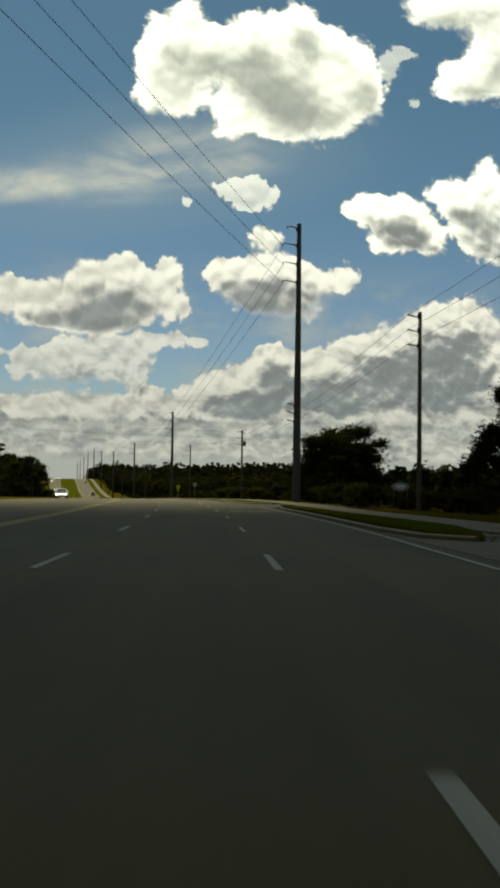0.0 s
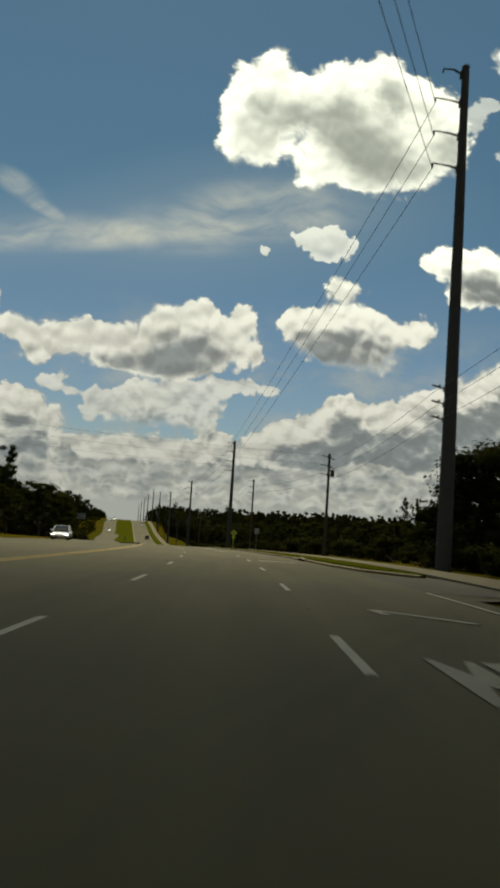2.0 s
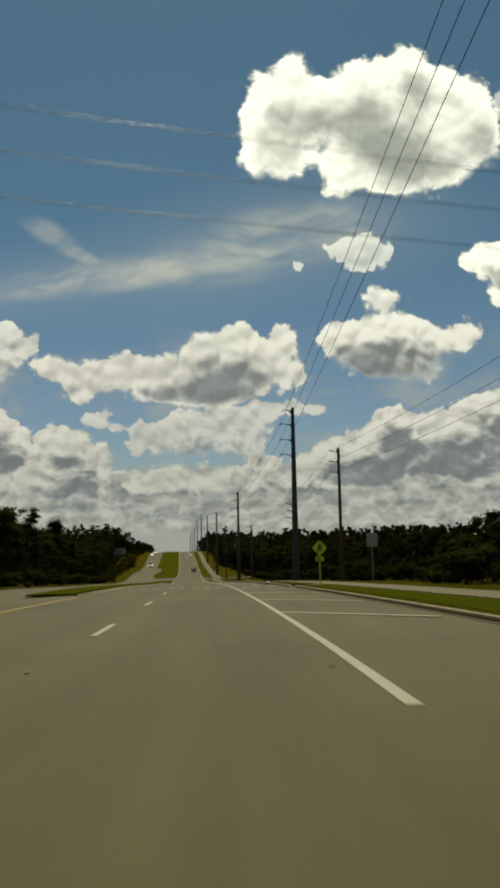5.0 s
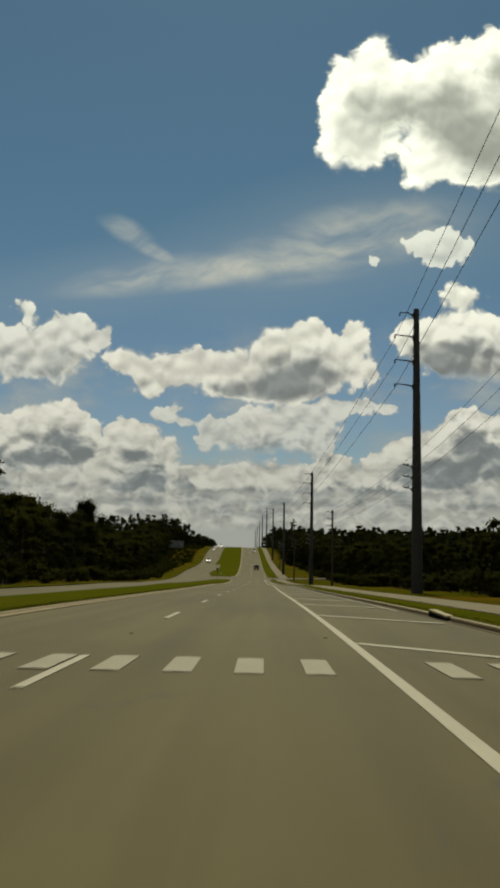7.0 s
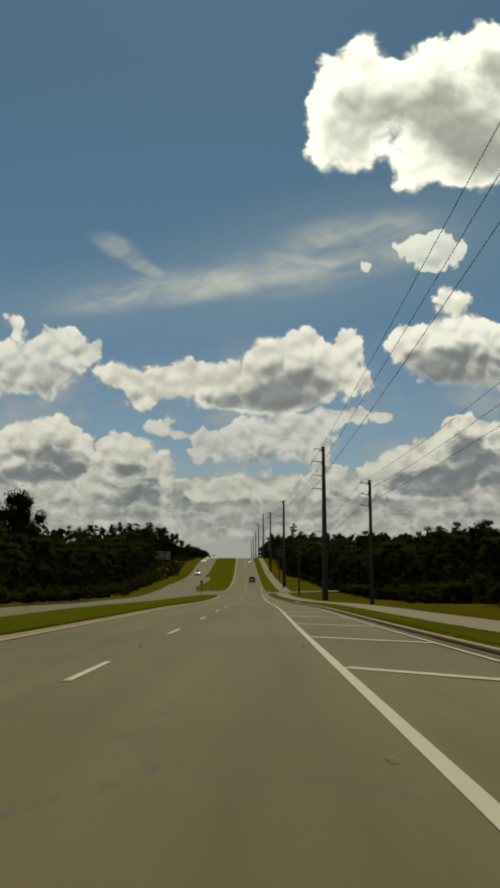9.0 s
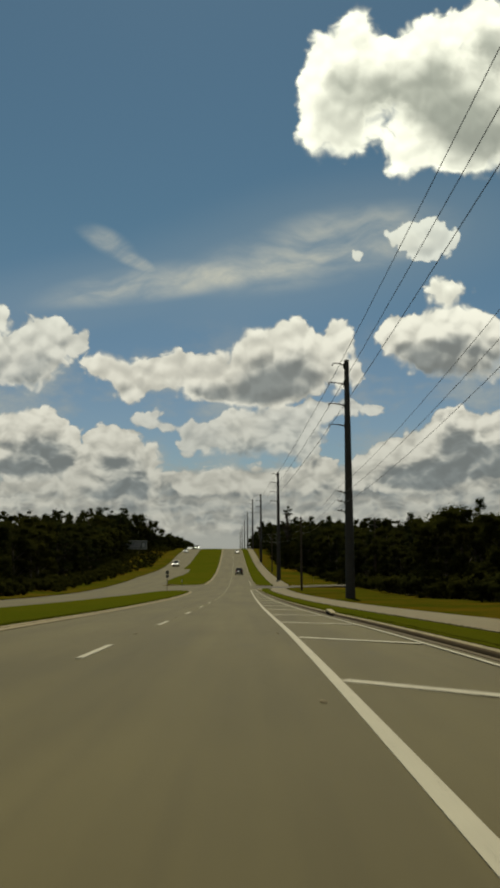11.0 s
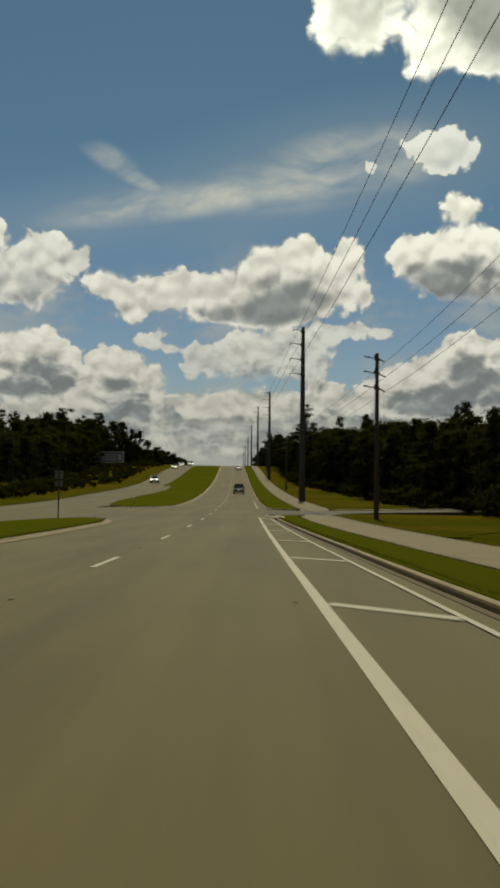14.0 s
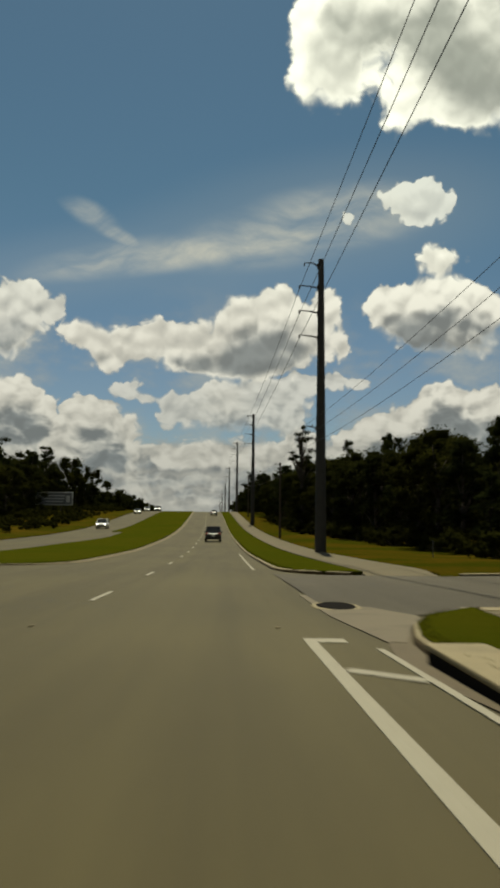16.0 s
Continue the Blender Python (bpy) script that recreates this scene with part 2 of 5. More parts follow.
SIGN_WHITE = plain("white_sheeting", (0.62, 0.62, 0.60), 0.5)
SIGN_BACK = plain("grey_aluminium", (0.16, 0.16, 0.15), 0.45, 0.7)
BOARD = plain("faded_poster", (0.50, 0.50, 0.475), 0.7, 0, 0.2, 0.2, 0.5)
BOARD_DARK = plain("dark_poster", (0.15, 0.152, 0.155), 0.7, 0, 0.2, 0.3, 0.7)
BOARD_GREY = plain("dull_white_sheeting", (0.26, 0.26, 0.25), 0.6, 0, 0.3, 0.15)
IRON_AND_HOLE = plain("dark_iron_and_drain_shade", (0.010, 0.009, 0.008), 0.95, 0.0, 0.02)

# ---- the line of the road ----
HEAD_S = [-200, 0, 25, 50, 75, 100, 130, 160, 200, 240, 280, 330, 400, 500, 620, 3000]
HEAD = [-11.58, -10.0, -8.42, -6.78, -5.2, -3.42, -0.07, 0.65, 0.91, 0.6, 1.14, 1.09, 1.21, 1.74, 2.2, 2.2]
GRADE_S = [-200, 0, 40, 70, 100, 130, 160, 190, 220, 250, 280, 310, 340, 370, 400, 430, 450, 493, 536, 570, 613, 640, 668, 690, 1200, 3000]
GRADE = [-3.07, -2.59, -2.1, -2.09, -2.28, -2.61, -2.96, -3.94, -4.1, -3.68, -4.65, -3.98, -3.41, -2.21, -1.22, -0.3, 1.0, 2.3, 4.2, 4.7, 5.0, 3.6, 0.0, -1.6, -2.0, 0.0]
LS = np.arange(-300, 3001, 1.0)
LA = np.radians(np.interp(LS, HEAD_S, HEAD))
LX, LY = np.cumsum(-np.sin(LA)), np.cumsum(np.cos(LA))
LZ = np.cumsum(np.interp(LS, GRADE_S, GRADE) / 100)
LX, LY, LZ = LX - LX[300], LY - LY[300], LZ - LZ[300]


def at(s, o, up=0.0):
    """A point s metres along the road and o metres to the right of its line."""
    i = min(max(s + 300, 0), 3299.999)
    k, f = int(i), i - int(i)
    x, y, z, t = (v[k] + (v[k + 1] - v[k]) * f for v in (LX, LY, LZ, LA))
    return Vector((x + o * math.cos(t), y + o * math.sin(t), z + up))


def turn_at(s):
    return math.degrees(np.interp(s, LS, LA))


def table(*rows):
    xs, ys = zip(*rows)
    return lambda s: float(np.interp(s, xs, ys))


def const(v):
    return v if callable(v) else (lambda s: v)


def mesh_of(name, verts, faces, mat, uvs=None, smooth=False):
    me = bpy.data.meshes.new(name)
    me.from_pydata([tuple(v) for v in verts], [], faces)
    if uvs is not None:
        layer = me.uv_layers.new(name="UVMap")
        idx = np.empty(len(me.loops), dtype=np.int32)
        me.loops.foreach_get("vertex_index", idx)
        layer.data.foreach_set("uv", np.asarray(uvs, dtype=np.float32)[idx].ravel())
    me.materials.append(mat)
    if smooth:
        me.shade_smooth()
    me.update()
    return me


def sweep(name, s0, s1, profile, mat, step=2.0, closed=False):
    """A body along the road. profile(s): (offset, height) pairs from left to right."""
    n = max(1, int(math.ceil((s1 - s0) / step)))
    verts, uvs, faces = [], [], []
    for i in range(n + 1):
        s = s0 + (s1 - s0) * i / n
        row = profile(s)
        k = len(row)
        for o, z in row:
            verts.append(at(s, o, z))
            uvs.append((o, s))
        if i:
            for j in range(k - 1 + closed):
                a0, b0 = (i - 1) * k + j, (i - 1) * k + (j + 1) % k
                faces.append((a0, b0, b0 + k, a0 + k))
    if closed:
        faces.append(tuple(range(k - 1, -1, -1)))
        faces.append(tuple(range(n * k, n * k + k)))
    return new(name, mesh_of(name, verts, faces, mat, uvs))


def slab(name, s0, s1, left, right, top, thick, mat, step=2.0):
    left, right, top = const(left), const(right), const(top)

    def row(s):
        l, r, t = left(s), max(right(s), left(s) + 0.02), top(s)
        return [(l, t - thick), (l, t), ((l + r) / 2, t + 0.004), (r, t), (r, t - thick)]
    return sweep(name, s0, s1, row, mat, step, closed=True)


def kerb(name, s0, s1, face, side, step=1.5, tall=1.0):
    """A concrete kerb with gutter. side +1: the verge lies to the right of the face."""
    face, height = const(face), const(tall)

    def row(s):
        f = face(s)
        pts = [(f, -0.1), (f, 0.03), (f + side * 0.006, 0.075), (f + side * 0.02, 0.108), (f + side * 0.05, 0.136), (f + side * 0.13, 0.147), (f + side * 0.14, -0.1)]
        pts = [(a_, z_ * height(s) if z_ > 0 else z_) for a_, z_ in pts]
        return pts if side > 0 else pts[::-1]
    ob = sweep(name, s0, s1, row, CONCRETE, step, closed=True)
    # upright faces get a darker brown: dirt, plus their shade put into the colour
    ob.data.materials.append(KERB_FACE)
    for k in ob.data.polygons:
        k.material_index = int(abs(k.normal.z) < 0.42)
    return ob


def part(name, bm, mat, parent=None, label=""):
    me = bpy.data.meshes.new(name)
    if isinstance(bm, tuple):
        me.from_pydata([tuple(v) for v in bm[0]], [], bm[1])
    else:
        bm.to_mesh(me)
        bm.free()
    me.materials.append(mat)
    ob = new(name, me)
    ob.parent = parent
    return tagged(ob, label)


def smoothed(ob, angle=40):
    ob.data.shade_smooth()
    ob.data.set_sharp_from_angle(angle=radians(angle))
    return ob


def empty(name, where, turn=0.0):
    ob = new(name)
    ob.empty_display_size = 0.3
    ob.matrix_world = Matrix.Translation(where) @ Matrix.Rotation(radians(turn), 4, "Z")
    return ob


def cone(bm, p0, p1, r0, r1, seg=12):
    """A tapered rod between two points."""
    p0, p1 = Vector(p0), Vector(p1)
    d = p1 - p0
    m = Matrix.Translation((p0 + p1) / 2) @ d.to_track_quat("Z", "Y").to_matrix().to_4x4()
    bmesh.ops.create_cone(bm, cap_ends=True, segments=seg, radius1=r0, radius2=r1, depth=d.length, matrix=m)
    return bm


def lathe(rows, seg=12):
    """A round body from (radius, x, z) rings, closed at both ends."""
    bm = bmesh.new()
    rings = [[bm.verts.new((x + r * math.cos(2 * math.pi * i / seg), r * math.sin(2 * math.pi * i / seg), z)) for i in range(seg)] for r, x, z in rows]
    for p, q in zip(rings, rings[1:]):
        for i in range(seg):
            bm.faces.new((p[i], p[(i + 1) % seg], q[(i + 1) % seg], q[i]))
    bm.faces.new(rings[0][::-1])
    bm.faces.new(rings[-1])
    return bm


def box(bm, centre, size, bevel=0.0, turn=None):
    m = Matrix.Translation(centre) @ (turn or Matrix()) @ Matrix.Diagonal((*size, 1))
    r = bmesh.ops.create_cube(bm, size=1.0, matrix=m)
    if bevel:
        edges = {e for v in r["verts"] for e in v.link_edges}
        bmesh.ops.bevel(bm, geom=list(edges), offset=bevel, segments=2, affect="EDGES", profile=0.6)
    return bm

# ---- ground, roads, kerbs ----
MEDIAN_FACE = table((150, -6.7), (200, -6.5), (260, -6.7), (310, -7.1), (350, -7.2), (366, -7.4), (371, -8.0), (374, -9.6))
MEDIAN_BACK = table((150, -9.0), (190, -10.2), (240, -11.2), (300, -13.9), (340, -13.9), (366, -12.4), (371, -11.6), (374, -9.8))
MEDIAN2_FACE = table((406.5, -11.2), (408, -8.6), (412, -7.4), (440, -7.2), (560, -7.1), (1400, -7.0))
MEDIAN2_BACK = table((406.5, -11.6), (408, -12.5), (413, -14.6), (431, -16.3), (453, -16.1), (465, -15.3), (480, -14.6), (503, -15.2), (504.5, -17.4), (533, -17.0), (580, -17.2), (655, -16.8), (850, -15), (1400, -13))
OPP_LEFT = table((-300, -26), (100, -20), (160, -15.5), (209, -16.0), (260, -18.5), (328, -22.2), (364, -22.4), (423, -24.6), (456, -25.4), (490, -24.2), (520, -23.8), (560, -24.4), (600, -24.8), (655, -24.0), (850, -22), (1400, -20))
KERB_RIGHT = table((88, 5.0), (105, 5.1), (180, 4.45), (264, 3.93), (300, 3.36), (335, 2.88), (345, 2.76), (360, 2.43), (364, 2.35), (368, 2.24), (374, 2.12), (377, 2.10), (379, 2.27), (380.6, 2.62), (382, 3.2), (382.9, 3.9), (383.4, 4.3))
KERB_FAR = table((399.5, 4.6), (400.5, 3.4), (402, 2.5), (404.5, 2.12), (430, 1.85), (500, 1.65), (1400, 1.6))
PATH_LEFT = table((20, 9.5), (34, 8.6), (52, 7.8), (60, 7.9), (90, 8.6), (130, 7.6), (180, 6.0), (267, 5.35), (300, 4.9), (346, 4.2), (366, 3.75), (378, 3.7), (384, 4.3), (400, 5.2), (440, 5.1), (540, 4.4), (1400, 4.4))
PATH_RIGHT = table((20, 12.2), (60, 11.0), (90, 11.4), (130, 10.0), (180, 8.5), (276, 7.6), (308, 7.1), (355, 6.6), (380, 6.4), (386, 6.7), (402, 8.0), (421, 8.0), (460, 7.6), (540, 6.9), (1400, 6.9))


def ground_height(s, o):
    """Rise of the natural ground over the road's level."""
    if o > 0:
        r = o - PATH_RIGHT(s) if s > 20 else o - 12.0
        z = -0.08 if r < 0 else 0.10 * min(1, r / 1.5) - 0.05
        if r > 3:
            z += 0.25 * noise.noise(Vector((s * 0.05, o * 0.05, 3.1))) * min(1, (r - 3) / 6)
            z += 0.022 * max(0, o - 25) * (1 if s > 380 else 0)
    else:
        r = OPP_LEFT(s) - o
        z = -0.08 if r < 0 else min(r / 2.0, 1) * 0.15 - 0.05
        if r > 2:
            z += 0.055 * (min(r, 30) - 2) * table((100, 0.1), (300, 0.4), (480, 1.0), (900, 1.0))(s)
            z += 0.3 * noise.noise(Vector((s * 0.05, o * 0.05, 7.7))) * min(1, (r - 2) / 6)
    return z


def build_ground():
    ss = list(np.arange(-60, 480, 4.0)) + list(np.arange(480, 900, 10.0)) + list(np.arange(900, 2999, 60.0))
    ss = [-300, -200, -120] + ss
    oo = [-700, -450, -300, -200, -140, -100, -80, -66] + list(np.arange(-56, -14, 2.0)) + [-13, -9, -6, -2, 2, 5] + list(np.arange(6, 30, 1.5)) + [32, 36, 42, 50, 60, 80, 110, 160, 240, 360, 520, 700]
    verts = [at(s, o, ground_height(s, o)) for s in ss for o in oo]
    k = len(oo)
    faces = [(i * k + j, i * k + j + 1, (i + 1) * k + j + 1, (i + 1) * k + j) for i in range(len(ss) - 1) for j in range(k - 1)]
    ob = new("ground", mesh_of("ground", verts, faces, MEADOW, None, True))
    return tagged(ob, "rough green and rust-brown roadside grassland", "ground", kind="structure")


build_ground()

RIGHT_EDGE = table((-300, 6.5), (20, 6.6), (26, 5.6), (36, 5.6), (70, 5.8), (73, 9), (90, 9), (93, 5.6), (180, 5.0), (264, 4.5), (345, 3.3), (376, 2.8), (381, 4.6), (403, 4.4), (406, 2.5), (1400, 2.4), (2900, 2.4))
LEFT_EDGE = table((-300, -26), (120, -21), (150, -10.0), (156, -7.2), (365, -7.6), (374, -10), (376, -14.8), (405, -14.8), (408, -8.5), (500, -8.0), (660, -9.8), (1400, -8.3), (2900, -8.3))
OPP_RIGHT = table((120, -9), (150, -8.6), (190, -9.8), (240, -10.8), (300, -13.6), (340, -13.5), (374, -9.6), (376, -14.6), (406, -14.6), (413, -14.2), (431, -15.7), (480, -14.0), (503, -14.4), (533, -16.4), (655, -16.2), (850, -14.4), (1400, -12.4), (2900, -12.4))


road = sweep("road", -300, 1400, lambda s: [(LEFT_EDGE(s), 0.0), (LEFT_EDGE(s) * 0.5, 0.012), (-0.8, 0.02), (1.2, 0.02), (RIGHT_EDGE(s), 0.0)], ASPHALT, 2.0)
tagged(road, "worn grey-brown asphalt carriageway with white lane markings", "road", kind="structure")
opposing = sweep("road_2", 120, 1400, lambda s: [(OPP_LEFT(s), 0.008), ((OPP_LEFT(s) + OPP_RIGHT(s)) / 2, 0.026), (OPP_RIGHT(s), 0.008)], ASPHALT, 2.0)
tagged(opposing, "pale worn asphalt of the opposing carriageway", "road", kind="structure")

# verges and medians, each raised behind its kerb
def verge(name, s0, s1, left, right, label, mat=GRASS):
    ob = slab(name, s0, s1, left, right, 0.095 if "median" in name else 0.075 if "lawn" in name else 0.153, 0.3, mat, 1.5)
    return tagged(ob, label, "grass strip", kind="structure")


def off(f, d):
    return lambda s: f(s) + d


verge("verge_median", 156, 373.8, off(MEDIAN_BACK, 0.04), off(MEDIAN_FACE, -0.045), "mown green grass median ending in a rounded nose")
verge("verge_median_2", 406.8, 1400, off(MEDIAN2_BACK, 0.04), off(MEDIAN2_FACE, -0.045), "mown bright green grass median climbing the hill")
for k, (s0, s1) in enumerate(((110, 164.6), (167.0, 383.2))):
    verge(("verge_roadside", "verge_roadside_1")[k], s0, s1, off(KERB_RIGHT, 0.07), off(PATH_LEFT, 0.03), "narrow strip of mown green grass between kerb and path")
verge("verge_roadside_2", 400.3, 1400, off(KERB_FAR, 0.15), off(PATH_LEFT, 0.03), "mown green grass strip beside the uphill lane")
tagged(sweep("verge_far", 150, 900, lambda s: [(OPP_LEFT(s) - d, ground_height(s, OPP_LEFT(s) - d) + (0.08 if d > 0.1 else 0.12)) for d in ((1.4 + 2.6 * min(1, max(0, (s - 330) / 120))) * f for f in (1.0, 0.75, 0.5, 0.33, 0.2, 0.1, 0.01))], LAWN, 2.0),
       "mown dark green strip beside the opposing carriageway", "grass strip", kind="structure")
ISLAND = table((28.5, 6.6), (30, 5.6), (34, 5.25), (63, 5.55), (68, 6.0), (71, 7.2))
verge("verge_island", 28.5, 71, off(ISLAND, 0.12), table((28.5, 6.9), (31, 7.6), (36, 8.4), (52, 7.8), (60, 7.9), (71, 7.9)), "dark grass island between lane and driveway")
ISLAND2 = table((84, 7.6), (88, 5.9), (94, 5.35), (106, 5.1), (110, 5.1))
verge("verge_island_2", 84.5, 110, off(ISLAND2, 0.15), table((84, 8.0), (95, 8.4), (110, 8.3)), "grass island with a worn dirt edge by the lane")
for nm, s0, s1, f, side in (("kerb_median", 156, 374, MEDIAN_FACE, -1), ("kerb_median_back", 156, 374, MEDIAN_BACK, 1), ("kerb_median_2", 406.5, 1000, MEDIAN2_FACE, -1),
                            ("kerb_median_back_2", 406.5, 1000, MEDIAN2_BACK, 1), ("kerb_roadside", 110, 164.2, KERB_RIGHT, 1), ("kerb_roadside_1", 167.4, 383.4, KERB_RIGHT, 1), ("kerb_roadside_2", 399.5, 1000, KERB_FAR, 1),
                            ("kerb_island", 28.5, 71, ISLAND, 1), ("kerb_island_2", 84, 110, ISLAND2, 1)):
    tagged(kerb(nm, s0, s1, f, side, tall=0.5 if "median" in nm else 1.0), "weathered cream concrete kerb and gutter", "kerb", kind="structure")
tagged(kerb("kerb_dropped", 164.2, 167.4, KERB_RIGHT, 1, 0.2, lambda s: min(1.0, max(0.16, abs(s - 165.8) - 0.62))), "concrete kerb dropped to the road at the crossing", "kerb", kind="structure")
tagged(sweep("pavement_ramp", 164.55, 167.05, lambda s: [(KERB_RIGHT(s) + 0.10, -0.1), (KERB_RIGHT(s) + 0.10, 0.034), (PATH_LEFT(s) - 0.5, 0.15), (PATH_LEFT(s) + 0.02, 0.166), (PATH_LEFT(s) + 0.02, -0.1)], PATHWAY, 0.5, closed=True), "short concrete ramp linking the crossing to the path", "path", kind="structure")
tagged(slab("shoulder_dirt", -20, 38, table((-20, 5.0), (38, 5.2)), table((-20, 9.6), (30, 8.8), (38, 8.0)), 0.012, 0.1, DIRT), "bare sandy gravel shoulder beside the lane", "shoulder", kind="structure")
tagged(slab("pavement", 12, 384.0, PATH_LEFT, PATH_RIGHT, lambda s: 0.06 + 0.11 * min(1, max(0, (s - 60) / 40)) - 0.13 * min(1, max(0, (s - 380) / 4)), 0.25, PATHWAY, 1.5), "pale concrete shared path beside the road", "path", kind="structure")
tagged(slab("pavement_2", 399.0, 1300, PATH_LEFT, PATH_RIGHT, lambda s: 0.17 - 0.13 * max(0, 1 - (s - 399.0) / 4), 0.25, PATHWAY, 1.5), "pale concrete shared path climbing beside the road", "path", kind="structure")
tagged(slab("gutter_median_2", 407.5, 700, off(MEDIAN2_FACE, 0.02), off(MEDIAN2_FACE, 0.45), 0.026, 0.1, GUTTER, 2.0), "tan concrete gutter along the uphill median", "gutter", kind="structure")
tagged(slab("gutter_median", 160, 372, off(MEDIAN_FACE, 0.02), off(MEDIAN_FACE, 0.42), 0.026, 0.1, GUTTER, 2.0), "tan concrete gutter along the median kerb", "gutter", kind="structure")
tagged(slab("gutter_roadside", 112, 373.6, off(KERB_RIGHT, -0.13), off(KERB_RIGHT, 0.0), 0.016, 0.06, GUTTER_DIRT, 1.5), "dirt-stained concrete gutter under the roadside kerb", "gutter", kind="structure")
tagged(slab("gutter_dirt", 373.8, 381.4, lambda s: KERB_RIGHT(s) - 0.04 - 0.30 * math.sin(math.pi * (s - 373.8) / 7.6), off(KERB_RIGHT, -0.01), 0.026, 0.05, DIRT, 0.4), "brown dirt washed along the gutter", "dirt", kind="structure")
DRIVE_NEAR = table((1.9, 382.6), (4.3, 383.4), (6.6, 384.4), (7.2, 386.6), (8.2, 389.4), (12, 391.2), (40, 395))
DRIVE_FAR = table((1.9, 400.2), (4.6, 399.4), (7.6, 397.8), (12, 398.2), (40, 402))


def driveway_bed(o0, o1, near, far, up, thick, mat, name, label, category="driveway"):
    """A bed that leaves the road sideways, between a near and a far edge given over the offset."""
    oo = np.arange(o0, o1 + 0.01, 0.6)
    verts, uvs = [], []
    for o_ in oo:
        z_ = up + 0.016 * max(0.0, o_ - 4.0)
        for f in (0.0, 0.5, 1.0):
            s_ = near(o_) + (far(o_) - near(o_)) * f
            verts.append(at(s_, o_, z_ + (0.02 if f == 0.5 else 0)))
            uvs.append((o_, s_))
    k = len(verts)
    verts += [v - Vector((0, 0, thick)) for v in verts]
    uvs += uvs
    faces = []
    for i in range(len(oo) - 1):
        for j in (0, 1):
            c = i * 3 + j
            faces.append((c, c + 3, c + 4, c + 1))
        for j in (0, 2):
            c = i * 3 + j
            faces.append((c, c + k, c + k + 3, c + 3) if j == 0 else (c, c + 3, c + k + 3, c + k))
    ob = new(name, mesh_of(name, verts, faces, mat, uvs))
    return tagged(ob, label, category, kind="structure")


driveway_bed(1.9, 40, DRIVE_NEAR, DRIVE_FAR, 0.026, 0.3, DRIVE, "driveway", "cracked asphalt side driveway leaving the road")
driveway_bed(8.2, 30, DRIVE_FAR, lambda o_: DRIVE_FAR(o_) + 0.22, 0.10, 0.3, CONCRETE, "driveway_edge", "thin pale concrete edge along the driveway", "kerb")
tagged(slab("driveway_lip", 383.7, 384.4, 4.35, 6.5, 0.062, 0.2, CONCRETE, 0.4), "pale concrete lip where the path meets the driveway", "kerb", kind="structure")
verge("verge_lawn", 352, 389.0, lambda s: PATH_RIGHT(s) + 0.03 if s < 384 else max(PATH_RIGHT(384) + 0.1, 7.2 + (s - 386) * 0.4), lambda s: 13.5 + 1.2 * math.sin(0.35 * s) - max(0, 362 - s) * 0.45, "patchy olive and brown lawn between path and driveway", LAWN)
tagged(sweep("driveway_2", 72, 84, lambda s: [(5.2, 0.012), (8.0, 0.03), (10.0, 0.06), (12.4, 0.08)], DRIVE, 1.0), "short asphalt driveway crossing the path", "driveway", kind="structure")
tagged(slab("gutter_apron", 379.0, 388.2, table((379.0, 1.98), (382.7, 1.75), (388.2, 1.75)), table((379.0, 2.2), (381.2, 2.75), (382.6, 3.3), (384.2, 2.85), (388.2, 2.05)), 0.032, 0.1, concrete_material("stained_concrete", (0.125, 0.104, 0.068)), 0.5), "stained concrete gutter apron at the driveway mouth", "gutter", kind="structure")


def storm_drain(s, o, label, reach):
    th = tagged(empty("storm_drain", at(s, o), turn_at(s)), label, "drain", "kerb drains")
    bm = bmesh.new()
    box(bm, (reach / 2 - 0.07, 0, 0.160), (reach, 2.5 if reach > 0.5 else 2.2, 0.06), 0.02)
    part("cover_slab", bm, CONCRETE, th, "cream concrete top slab")
    # no opening is cut: a near-black box stands for the shade inside
    bm = bmesh.new()
    box(bm, (0.0, 0, 0.055), (0.12, 2.3, 0.15), 0.008)
    part("mouth", bm, IRON_AND_HOLE, th, "black block standing for the shaded drain opening")
    return th


for s, reach in ((104.5, 0.3), (181.5, 0.24), (286.0, 0.24), (376.1, 0.62)):
    storm_drain(s, KERB_RIGHT(s) - 0.02, "kerb drain with black mouth under a concrete slab", reach)
th = tagged(empty("drain_grate", at(384.7, 2.12, 0.036), turn_at(385)), "dark sunken oval drain grate in the gutter", "drain")
bm = bmesh.new()
bmesh.ops.create_cone(bm, cap_ends=True, segments=20, radius1=0.5, radius2=0.46, depth=0.03, matrix=Matrix.Translation((0, 0, 0.012)) @ Matrix.Diagonal((0.75, 1.5, 1, 1)))
part("grate", bm, IRON_AND_HOLE, th)
bm = bmesh.new()
bmesh.ops.create_cone(bm, cap_ends=True, segments=20, radius1=0.62, radius2=0.6, depth=0.016, matrix=Matrix.Translation((0, 0, 0.002)) @ Matrix.Diagonal((0.75, 1.5, 1, 1)))
part("frame", bm, CONCRETE, th)

# ---- road markings ----
def mark(name, s0, s1, o0, o1, label, mat=WHITE, up=0.027, step=1.5, category="lane marking", group=""):
    ob = slab(name, s0, s1, o0, o1, up, 0.012, mat, step)
    return tagged(ob, label, category, group, "structure")


